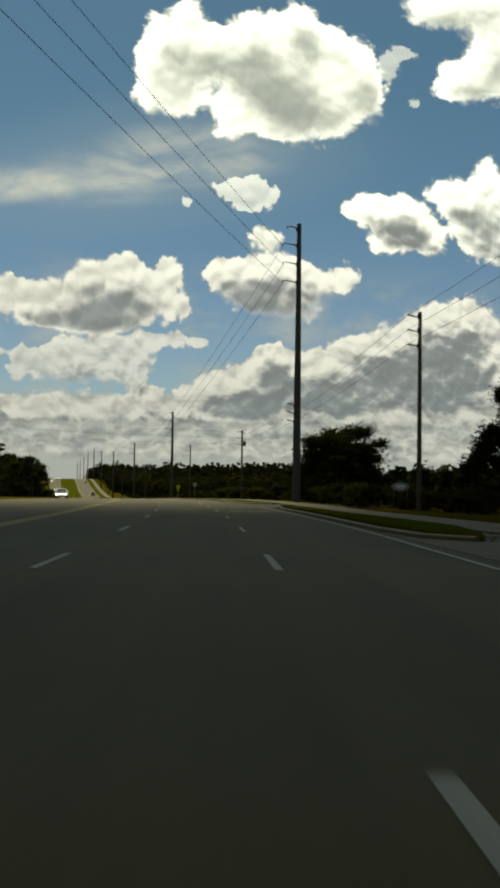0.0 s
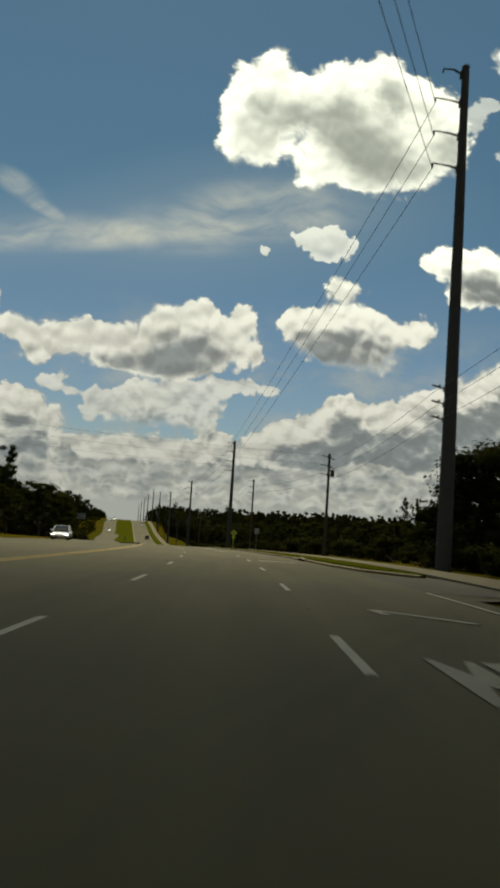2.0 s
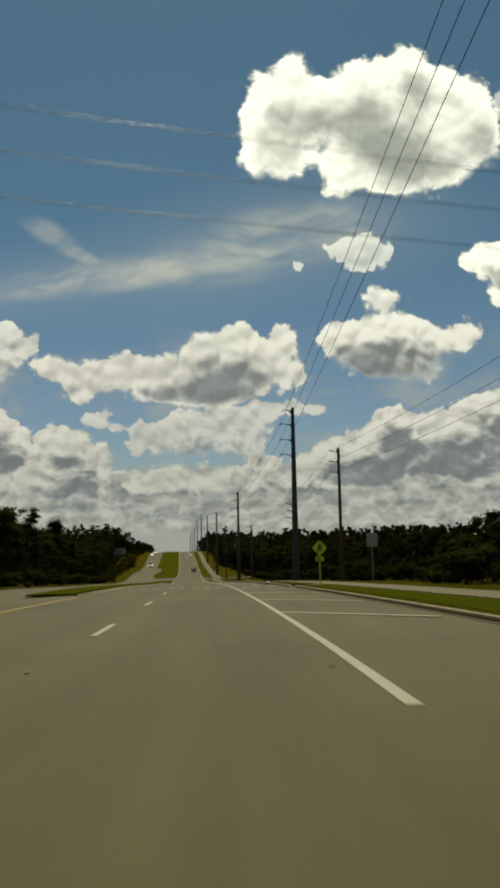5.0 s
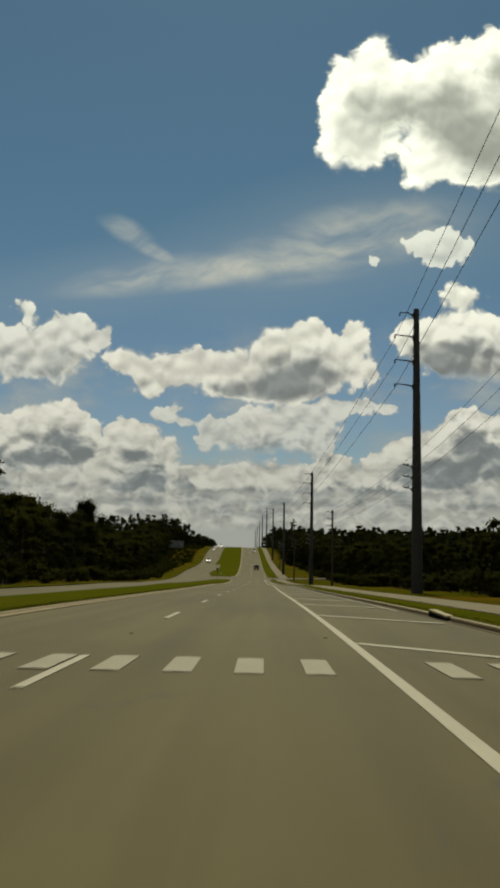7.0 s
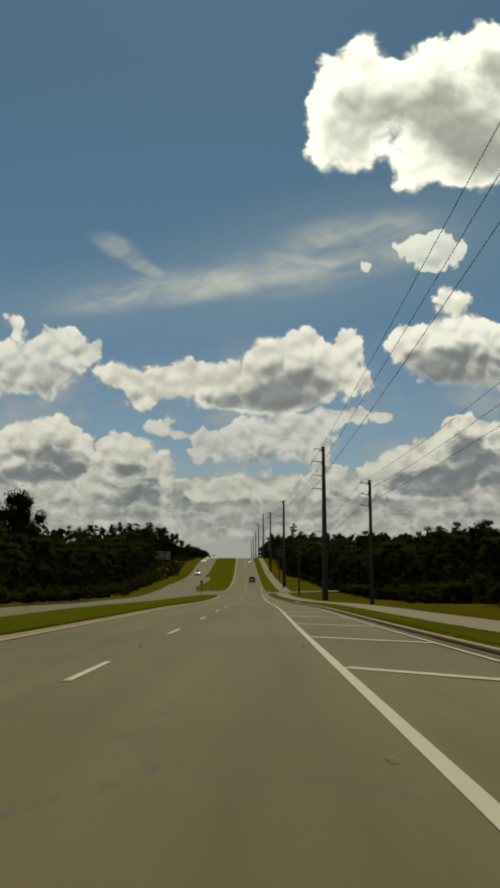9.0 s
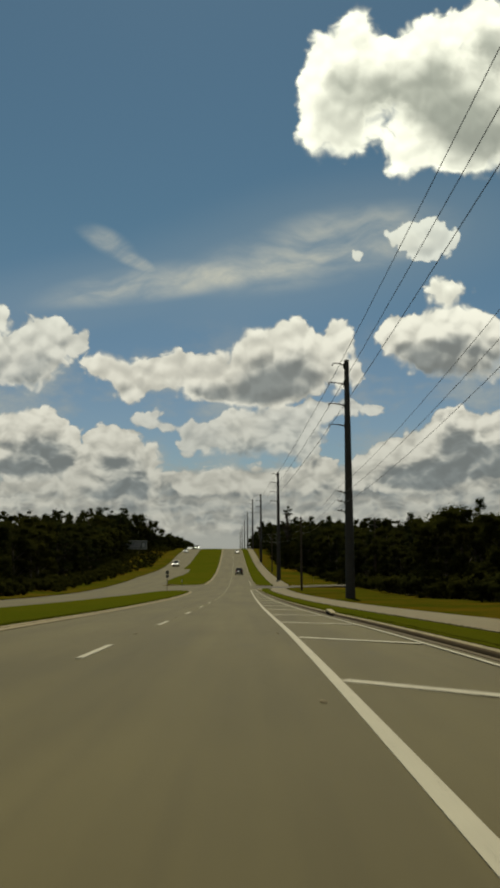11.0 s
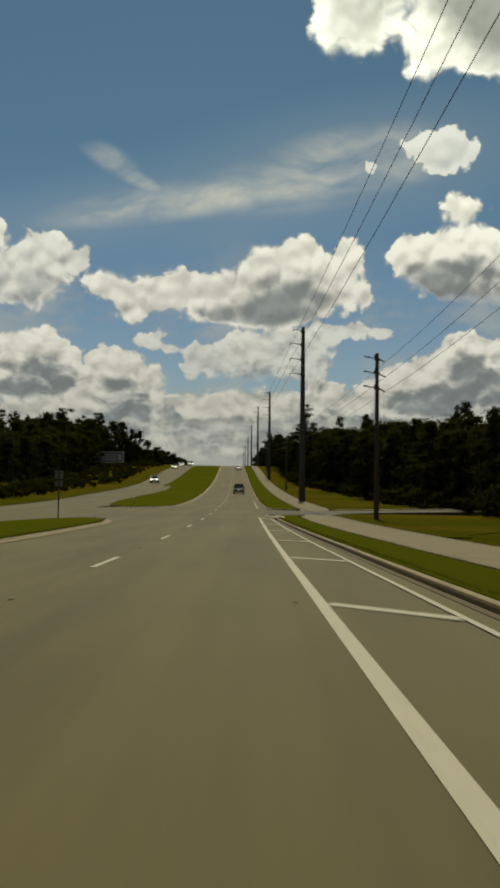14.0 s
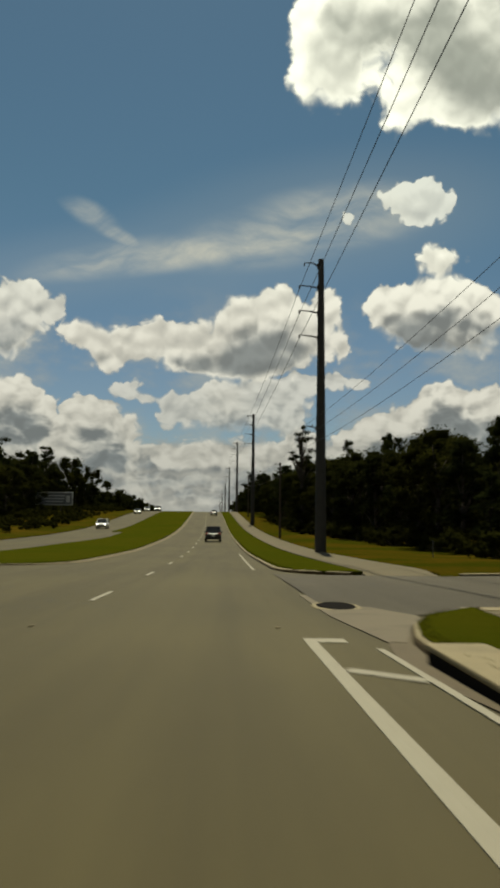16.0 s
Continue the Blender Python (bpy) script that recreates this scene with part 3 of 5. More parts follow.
LANE = -2.60
GORE = table((100, 1.08), (165, 1.12), (400, 1.07))
EDGE = table((110, 4.55), (180, 4.05), (263, 3.58), (295, 3.00), (317, 2.64), (341, 2.34), (357, 2.08), (375, 1.84), (380, 1.74))
for i in range(-2, 70):
    s = 8.03 + 12.19 * i
    mark("lane_dash", s, s + 3.05, LANE - 0.06, LANE + 0.06, "worn white lane dash on grey asphalt", group="lane dashes")
    if s < 112:
        mark("lane_dash", s, s + 3.05, 0.985, 1.105, "worn white lane dash on grey asphalt", group="lane dashes")
mark("edge_line", -40, 72, table((-40, 4.35), (20, 4.42), (34, 4.80), (72, 4.95)), table((-40, 4.47), (20, 4.54), (34, 4.92), (72, 5.07)), "thin white edge line", step=3)
mark("edge_line_far", 404, 432, 1.25, 1.36, "thin white edge line beside the uphill kerb", step=4)
mark("gore_line", 122, 379.4, off(GORE, -0.078), off(GORE, 0.067), "broad white line bounding the hatched area", step=2)
mark("edge_line_thin", 186, 378.4, off(EDGE, -0.042), off(EDGE, 0.042), "thin white edge line along the hatched area", step=2)
mark("gore_end", 379.0, 379.4, off(GORE, 0.0), 1.5, "white line closing the hatched area", step=0.4)
mark("median_line", -60, 152, table((-60, -6.7), (30, -6.6), (70, -7.3), (107, -6.95), (152, -6.3)), table((-60, -6.55), (30, -6.45), (70, -7.15), (107, -6.8), (152, -6.15)), "faded yellow line along the painted median", YELLOW, step=3)
mark("median_line_2", -60, 140, table((-60, -7.05), (30, -6.95), (70, -7.65), (107, -7.3), (140, -7.0)), table((-60, -6.9), (30, -6.8), (70, -7.5), (107, -7.15), (140, -6.85)), "faded yellow line along the painted median", YELLOW, step=3)


def slant(name, s0, o0, s1, o1, width, label, group="", mat=WHITE):
    """A painted bar from one point of the road to another."""
    p, q = at(s0, o0, 0.030), at(s1, o1, 0.030)
    d = q - p
    side = Vector((-d.y, d.x, 0)).normalized() * width / 2
    bm = bmesh.new()
    top = [p - side, q - side, q + side, p + side]
    low = [v - Vector((0, 0, 0.012)) for v in top]
    vs = [bm.verts.new(v) for v in top + low]
    bm.faces.new(vs[:4])
    for i in range(4):
        bm.faces.new((vs[i], vs[i + 4], vs[(i + 1) % 4 + 4], vs[(i + 1) % 4]))
    bmesh.ops.recalc_face_normals(bm, faces=bm.faces)
    return tagged(part(name, bm, mat), label, "hatch bar", group, "structure")


BARS = table((0, 376.8), (1, 367.2), (5, 331.8), (8, 305.3), (10, 286.7), (13, 260.7), (21, 191.1), (24, 163.0), (28, 127.5))
for i in range(28):
    s = BARS(i)
    g, t = GORE(s) + 0.08, EDGE(s - 1.2) - 0.04
    slant("hatch_bar", s, g, s - 1.0 * (t - g), t, 0.20, "white hatch bar painted across the closed lane", "hatch bars")
for i in range(-8, 6):
    o = -0.47 + 0.80 * i
    if abs(o - 1.1) > 0.3:
        mark("crosswalk_bar", 168.0, 169.6, o - 0.165, o + 0.165, "white bar of a worn pedestrian crossing", WHITE_WORN, up=0.029, category="crossing bar", group="crossing bars")
for i in range(2, 31):
    s = 8.03 + 12.19 * i + 7.0
    for o in (LANE - 0.02, 0.78 if s > 120 else 1.04):
        bm = bmesh.new()
        box(bm, (0, 0, 0.010), (0.07, 0.07, 0.012), 0.005)
        ob = part("road_stud", bm, GUTTER)
        ob.matrix_world = Matrix.Translation(at(s, o, 0.02)) @ Matrix.Rotation(radians(turn_at(s)), 4, "Z")
        tagged(ob, "small worn pale raised road stud", "road stud", "road studs", "structure")


def road_word(text, s0, s1, o0, o1):
    cu = bpy.data.curves.new("word", "FONT")
    cu.body, cu.size, cu.extrude = text, 1.0, 0.0
    cu.offset = 0.012
    tmp = bpy.data.objects.new("word", cu)
    me = bpy.data.meshes.new_from_object(tmp)
    bpy.data.objects.remove(tmp)
    co = np.empty(len(me.vertices) * 3)
    me.vertices.foreach_get("co", co)
    co = co.reshape(-1, 3)
    lo, hi = co.min(0), co.max(0)
    for v in me.vertices:
        fx, fy = (v.co.x - lo[0]) / (hi[0] - lo[0]), (v.co.y - lo[1]) / (hi[1] - lo[1])
        v.co = at(s0 + (s1 - s0) * fy, o0 + (o1 - o0) * fx, 0.028)
    me.materials.append(WHITE_WORN)
    me.name = "road_lettering"
    return tagged(new("road_lettering", me), "white word MERGE painted on the lane", "road lettering", "road words", "structure")


road_word("MERGE", 55.6, 58.2, 1.80, 4.15)
road_word("MERGE", 94.9, 97.6, 1.70, 3.85)


def merge_arrow(s, o0, o1):
    slant("merge_arrow", s, o0, s - 1.6, o1, 0.22, "white merge arrow shaft painted on the lane", "merge arrows", WHITE_WORN)
    slant("merge_arrow", s, o0 - 0.05, s - 0.9, o0 + 0.1, 0.18, "white merge arrow head painted on the lane", "merge arrows", WHITE_WORN)


merge_arrow(64.6, 2.30, 3.75)
merge_arrow(104.4, 2.25, 3.60)

# ---- power lines ----
ARM_DROP = (0.35, 2.15, 4.20, 6.20)  # arms below the top
LOW = (10.1, 9.2, 8.3)               # brackets of the lower circuit over the ground


def insulator(parent, where, length=0.55, axis=(0, 0, -1), r=0.07):
    bm = bmesh.new()
    p, d = Vector(where), Vector(axis).normalized()
    cone(bm, p, p + d * length, r * 0.55, r * 0.5, 8)
    for k in range(5):
        q = p + d * length * (0.12 + 0.19 * k)
        cone(bm, q, q + d * 0.04, r, r * 0.55, 10)
    return part("insulator", bm, PORCELAIN, parent, "ribbed grey insulator")


def steel_pole(s, o, height, base=0.0):
    th = tagged(empty("transmission_pole", at(s, o, ground_height(s, o) + base), turn_at(s)),
                "tall dark tapered steel transmission pole with four side arms", "power pole", "steel poles")
    n = 6
    shaft = smoothed(part("shaft", lathe([(0.47 - 0.245 * k / n, 0, height * k / n - (0.5 if k == 0 else 0)) for k in range(n + 1)]), STEEL, th, "tapered twelve-sided dark steel shaft"))
    for k in (1, 3, 5):
        bm = bmesh.new()
        z = height * k / n
        cone(bm, (0, 0, z), (0, 0, z + 0.09), 0.485 - 0.245 * k / n, 0.485 - 0.245 * k / n, 12)
        part("splice_band", bm, STEEL, shaft)
    bm = bmesh.new()
    cone(bm, (0, 0, height + 0.04), (0, 0, height + 0.12), 0.25, 0.2, 12)
    part("cap", bm, STEEL, th)
    for k, drop in enumerate(ARM_DROP):
        z = height - drop
        bm = bmesh.new()
        reach = 1.75 if k else 1.35
        pts = [(-0.2, 0, z - 0.12), (-0.8, 0, z + 0.02), (-reach, 0, z + 0.10)] if k else [(-0.2, 0, z - 0.12), (-0.7, 0, z + 0.16), (-reach, 0, z + 0.16)]
        for i, (p, q) in enumerate(zip(pts, pts[1:])):
            cone(bm, p, q, 0.075 - 0.02 * i, 0.06 - 0.02 * i, 8)
        box(bm, (-0.26, 0, z - 0.12), (0.10, 0.34, 0.46), 0.02)
        arm = part("arm", bm, STEEL, th, "slender upswept steel arm")
        insulator(arm, (-reach, 0, z + 0.10), 0.30 if k else 0.2)
    for z in LOW:
        if height < 12:
            continue
        bm = bmesh.new()
        cone(bm, (-0.3, 0, z - 0.12), (-0.64, 0, z), 0.04, 0.03, 8)
        cone(bm, (-0.66, 0, z - 0.02), (-0.68, 0, z + 0.17), 0.05, 0.06, 8)
        box(bm, (-0.42, 0, z - 0.10), (0.08, 0.2, 0.3), 0.01)
        b = part("bracket", bm, ZINC, th, "short steel bracket")
        insulator(b, (-0.62, 0, z), 0.50, (-1, 0, 0.22), 0.085)
    return th


STEEL_POLES = [(-8, -23.5, 27.7, 0), (96.8, 12.2, 29.6, 0.5), (225.7, 11.9, 22.85, -0.05), (329.8, 9.9, 22.7, -0.2), (434.6, 7.7, 23.6, -0.1)]
STEEL_POLES += [(547 + 104 * k, 7.3 if k < 3 else 7.6, 23.5, -0.05) for k in range(6)]
for row in STEEL_POLES:
    steel_pole(*row)


def wood_pole(s, o, height, both, lean=0.0, label="dark tarred wooden utility pole with three levels of insulators"):
    """A round pole; at three levels a post insulator on a plate, and, where the line turns, a hanging one on the far side."""
    th = tagged(empty("utility_pole", at(s, o, ground_height(s, o)), turn_at(s)), label, "power pole", "wooden poles")
    smoothed(part("shaft", lathe([(0.175 - 0.06 * k / 4, lean * height * k / 4, height * k / 4 - (0.4 if k == 0 else 0)) for k in range(5)]), WOODPOLE, th, "dark tarred round wooden shaft"))
    bm = bmesh.new()
    cone(bm, (lean * height, 0, height + 0.002), (lean * height, 0, height + 0.03), 0.125, 0.09, 12)
    part("cap", bm, WOODPOLE, th)
    for k in range(3):
        z = height - 0.25 - 0.95 * k
        bm = bmesh.new()
        box(bm, (-0.15 + lean * z, 0, z), (0.06, 0.14, 0.34), 0.012)
        cone(bm, (-0.14 + lean * z, 0, z - 0.06), (-0.46 + lean * z, 0, z), 0.035, 0.03, 8)
        arm = part("bracket", bm, STEEL, th, "short dark steel bracket")
        insulator(arm, (-0.44 + lean * z, 0, z), 0.42, (-1, 0, 0.16), 0.07)
        if both:
            bm = bmesh.new()
            box(bm, (0.15 + lean * z, 0, z - 0.12), (0.06, 0.12, 0.16), 0.012)
            eye = part("bracket", bm, STEEL, th, "short dark steel bracket")
            insulator(eye, (0.17 + lean * z, 0, z - 0.12), 0.40, (0.85, 0, -0.45), 0.07)
    return th


WOOD_POLES = [(60.9, 14.2, 12.9, False), (135.3, 12.4, 10.6, True), (189.0, 11.6, 11.75, False), (276.2, 9.4, 10.5, False), (375.8, 8.5, 10.7, True), (487, 8.4, 10.5, False), (597, 8.6, 10.5, False)]
for row in WOOD_POLES:
    wood_pole(*row)
bm = bmesh.new()
box(bm, (0, -0.16, 0), (0.42, 0.10, 0.7), 0.05)
cone(bm, (0, -0.24, -0.28), (0, -0.24, 0.30), 0.17, 0.17, 14)
ob = part("transformer", bm, STEEL)
ob.matrix_world = Matrix.Translation(at(135.3, 12.75, ground_height(135.3, 12.4) + 8.6))
tagged(ob, "dark grey can transformer hanging from the wooden pole", "transformer")
wood_pole(121, -41, 11.5, True)
wood_pole(506, -46, 14.5 - ground_height(506, -46), True, 0.0, "dark wooden utility pole rising over the woods")
wood_pole(387.6, 21.3, 11.3, True, 0.0, "dark wooden utility pole standing at the edge of the woods")


def wire(points, sag, radius, label, group):
    """A cable hung from point to point."""
    cu = bpy.data.curves.new("power_cable", "CURVE")
    cu.dimensions, cu.bevel_depth, cu.bevel_resolution = "3D", radius, 1
    pts = []
    for p, q in zip(points, points[1:]):
        n = 24
        for i in range(n + (q is points[-1])):
            f = i / n
            v = p.lerp(q, f)
            pts.append(v - Vector((0, 0, 4 * sag * f * (1 - f) * min(1.3, (q - p).length / 100))))
    sp = cu.splines.new("POLY")
    sp.points.add(len(pts) - 1)
    for k, v in zip(sp.points, pts):
        k.co = (*v, 1)
    tmp = bpy.data.objects.new("power_cable", cu)
    me = bpy.data.meshes.new_from_object(tmp)
    bpy.data.objects.remove(tmp)
    me.materials.clear()
    me.materials.append(CABLE)
    return tagged(new("power_cable", me), label, "cable", group)


for k, drop in enumerate(ARM_DROP):
    if k == 0:
        continue
    reach = 1.75
    pts = [at(s, o - reach, ground_height(s, o) + b + h - drop - 0.22) for s, o, h, b in STEEL_POLES]
    wire(pts, 0.45, 0.021, "thin dark overhead power cable slung between steel poles", "high cables")
LOW_LINE = sorted([(s, o, h, 0) for s, o, h, _ in WOOD_POLES] + [(s, o, 0, 1) for s, o, h, b in STEEL_POLES if 90 < s < 640])
LOW_LINE = [r for r in LOW_LINE if r[0] < 640]
for k in range(3):
    pts = []
    for s, o, h, steel in LOW_LINE:
        up = LOW[k] + 0.13 if steel else h - 0.25 - 0.95 * k + (-0.30 if s in (135.3, 375.8) else 0.04)
        pts.append(at(s, o - (1.1 if steel else -0.52 if s in (135.3, 375.8) else 0.85), ground_height(s, o) + up))
    pts.insert(0, at(-40, 17, 11.5 - 0.95 * k))
    wire(pts, 0.9, 0.011, "thin dark lower power cable between roadside poles", "low cables")
    p, q = at(135.3, 11.6, 10.5 - 0.95 * k), at(121, -40.2, ground_height(121, -41) + 11.5 - 0.95 * k)
    wire([p, q], 1.2, 0.009, "thin dark cable crossing over the road", "crossing cables")

# ---- signs ----
def post(th, h, r=0.03, mat=ZINC, x=0.0):
    bm = bmesh.new()
    box(bm, (x, 0.04, h / 2 - 0.2), (2 * r, 1.4 * r, h + 0.4), 0.006)
    return part("post", bm, mat, th, "perforated steel post")


def plate(th, name, w_, h_, z, mat, y=0.0, diamond=False, bevel=0.03, label=""):
    bm = bmesh.new()
    m = Matrix.Rotation(radians(45), 4, "Y") if diamond else None
    box(bm, (0, y, z), (w_, 0.012, h_), 0.0, m)
    es = [e for e in bm.edges if abs(e.verts[0].co.y - e.verts[1].co.y) > 0.005]
    bmesh.ops.bevel(bm, geom=es, offset=bevel, segments=3, affect="EDGES")
    return part(name, bm, mat, th, label)


def sign_thing(s, o, label, category, turn=0.0):
    return tagged(empty("road_sign", at(s, o, 0.16 if o > 0 else ground_height(s, o)), turn_at(s) + turn), label, category)


th = sign_thing(162.6, 5.84, "yellow-green diamond crossing sign above a small arrow plate on a post", "road sign")
post(th, 2.35, 0.035, SIGN_YELLOW)
p = plate(th, "panel", 0.62, 0.62, 2.05, SIGN_YELLOW, 0, True, 0.05, "yellow-green diamond panel")
bm = bmesh.new()
bmesh.ops.create_cone(bm, cap_ends=True, segments=14, radius1=0.05, radius2=0.05, depth=0.006, matrix=Matrix.Translation((0.01, -0.009, 2.30)) @ Matrix.Rotation(radians(90), 4, "X"))
for x, z, w_, h_, tilt in ((0.0, 2.12, 0.12, 0.24, -6), (0.07, 1.93, 0.065, 0.26, -24), (-0.07, 1.93, 0.065, 0.26, 28), (0.105, 2.13, 0.045, 0.20, -38), (-0.105, 2.12, 0.045, 0.20, 40)):
    box(bm, (x, -0.009, z), (w_, 0.006, h_), 0.002, Matrix.Rotation(radians(tilt), 4, "Y"))
part("symbol", bm, SIGN_BLACK, p, "plain black bars of the symbol")
p = plate(th, "arrow_plate", 0.46, 0.26, 1.44, SIGN_YELLOW, 0, False, 0.03, "small yellow-green plate")
bm = bmesh.new()
box(bm, (0.02, -0.009, 1.44), (0.26, 0.006, 0.05), 0.002, Matrix.Rotation(radians(35), 4, "Y"))
box(bm, (-0.08, -0.009, 1.38), (0.10, 0.006, 0.10), 0.002)
part("symbol", bm, SIGN_BLACK, p, "black arrow bar")

th = sign_thing(163.8, 9.1, "small white rectangular sign on a steel post by the trees", "road sign")
post(th, 2.9)
plate(th, "panel", 0.62, 0.78, 2.5, BOARD_GREY, 0, False, 0.04, "plain dull white panel")

th = tagged(empty("road_sign", at(371.5, -10.9, 0.09), turn_at(371)), "grey back of two small signs on a median post", "road sign")
post(th, 2.9, 0.035, STEEL)
plate(th, "panel", 0.50, 0.50, 2.55, SIGN_BACK, 0.08, False, 0.04, "dull metal sign back")
plate(th, "panel", 0.45, 0.35, 2.02, SIGN_BACK, 0.08, False, 0.04, "dull metal sign back")

th = tagged(empty("road_sign", at(410.5, -11.6, 0.09), turn_at(410)), "short grey marker post on the median nose", "marker post")
post(th, 0.9, 0.04, ZINC)
plate(th, "panel", 0.16, 0.3, 0.7, SIGN_WHITE, 0.0, False, 0.02, "small pale marker panel")

th = tagged(empty("property_sign", at(64.6, 14.0, ground_height(64.6, 14.0)), turn_at(64) - 12), "pale oval property sign on two posts before bushes", "sign")
for x in (-0.45, 0.45):
    post(th, 1.6, 0.03, WOODPOLE, x)
bm = bmesh.new()
bmesh.ops.create_cone(bm, cap_ends=True, segments=28, radius1=0.5, radius2=0.5, depth=0.05, matrix=Matrix.Translation((0, -0.03, 1.6)) @ Matrix.Rotation(radians(90), 4, "X") @ Matrix.Diagonal((1.25, 0.62, 1, 1)))
p = part("panel", bm, SIGN_BACK, th, "pale grey oval panel")
bm = bmesh.new()
for z, l in ((1.70, 0.6), (1.60, 0.8), (1.50, 0.5)):
    box(bm, (0, -0.062, z), (l, 0.008, 0.05), 0.002)
part("lettering", bm, SIGN_WHITE, p, "faint pale bars")


def billboard(s, o, width, height, z, turn):
    th = tagged(empty("billboard", at(s, o, ground_height(s, o)), turn_at(s) + turn), "wide dark grey billboard with a pale frame before dark woods", "billboard")
    bm = bmesh.new()
    box(bm, (0, 0, z), (width, 0.22, height), 0.02)
    panel = part("panel", bm, BOARD_DARK, th, "dark grey poster panel")
    bm = bmesh.new()
    for zz, hh in ((z + height / 2, 0.22), (z - height / 2, 0.22)):
        box(bm, (0, -0.03, zz), (width + 0.3, 0.34, hh), 0.02)
    for x in (-width / 2, width / 2):
        box(bm, (x, -0.03, z), (0.22, 0.34, height - 0.25), 0.02)
    part("frame", bm, BOARD, th, "pale frame")
    bm = bmesh.new()
    for k in range(3):
        box(bm, (-0.5 + 0.3 * k, -0.125, z + 0.72 - 0.72 * k), (width * (0.70 - 0.12 * k), 0.02, 0.26), 0.004)
    box(bm, (width * 0.38, -0.125, z - 0.1), (0.9, 0.02, 1.7), 0.004)
    part("lettering", bm, BOARD, panel, "pale bars of unreadable writing")
    for x in (-width * 0.12, width * 0.18):
        bm = bmesh.new()
        cone(bm, (x, 0.2, -0.5), (x, 0.2, z), 0.16, 0.14, 10)
        part("leg", bm, STEEL, th)
    return th


billboard(583, -40.9, 9.2, 3.1, 4.6 - ground_height(583, -41.9), -4)

for s, o in ((427, 14.6), (403.5, 17.5)):
    bm = bmesh.new()
    box(bm, (0, 0, 0.5), (0.06, 0.06, 1.3), 0.01)
    ob = part("marker_stake", bm, SIGN_BACK)
    ob.location = at(s, o, ground_height(s, o))
    tagged(ob, "thin grey marker stake standing in rough grass", "stake", "stakes")

# ---- vehicles ----
CAR_GLASS = glass_material("dark_car_glass", (0.012, 0.014, 0.015))
RUBBER = plain("tyre_rubber", (0.018, 0.018, 0.018), 0.85)
ALLOY = plain("alloy_rim", (0.35, 0.35, 0.36), 0.35, 0.9)
RED_LENS = plain("red_lamp_lens", (0.25, 0.012, 0.01), 0.25)
CLEAR_LENS = glow_material("lit_headlamp", (1.0, 0.95, 0.85), 6.0)
TRIM = plain("black_trim", (0.015, 0.015, 0.015), 0.7)


def paint(name, col):
    m, n, b = material(name, 0.3, 0.0, 0.5)
    n.put(b.inputs["Base Color"], (*col, 1))
    b.inputs["Coat Weight"].default_value = 0.8
    return m


def loft(sections):
    """Rings of points joined lengthwise; each ring is given as (y, [(x, z)...])."""
    bm = bmesh.new()
    rings = [[bm.verts.new((x, y, z)) for x, z in ring] for y, ring in sections]
    for a_, b_ in zip(rings, rings[1:]):
        k = len(a_)
        for i in range(k):
            bm.faces.new((a_[i], a_[(i + 1) % k], b_[(i + 1) % k], b_[i]))
    bm.faces.new(rings[0][::-1])
    bm.faces.new(rings[-1])
    bmesh.ops.recalc_face_normals(bm, faces=bm.faces)
    return bm


def hull_ring(y, w_, z0, z1, r=0.14):
    h = w_ / 2
    return (y, [(-h + r, z0), (h - r, z0), (h, z0 + r), (h, z1 - r * 1.4), (h - r, z1), (-h + r, z1), (-h, z1 - r * 1.4), (-h, z0 + r)])


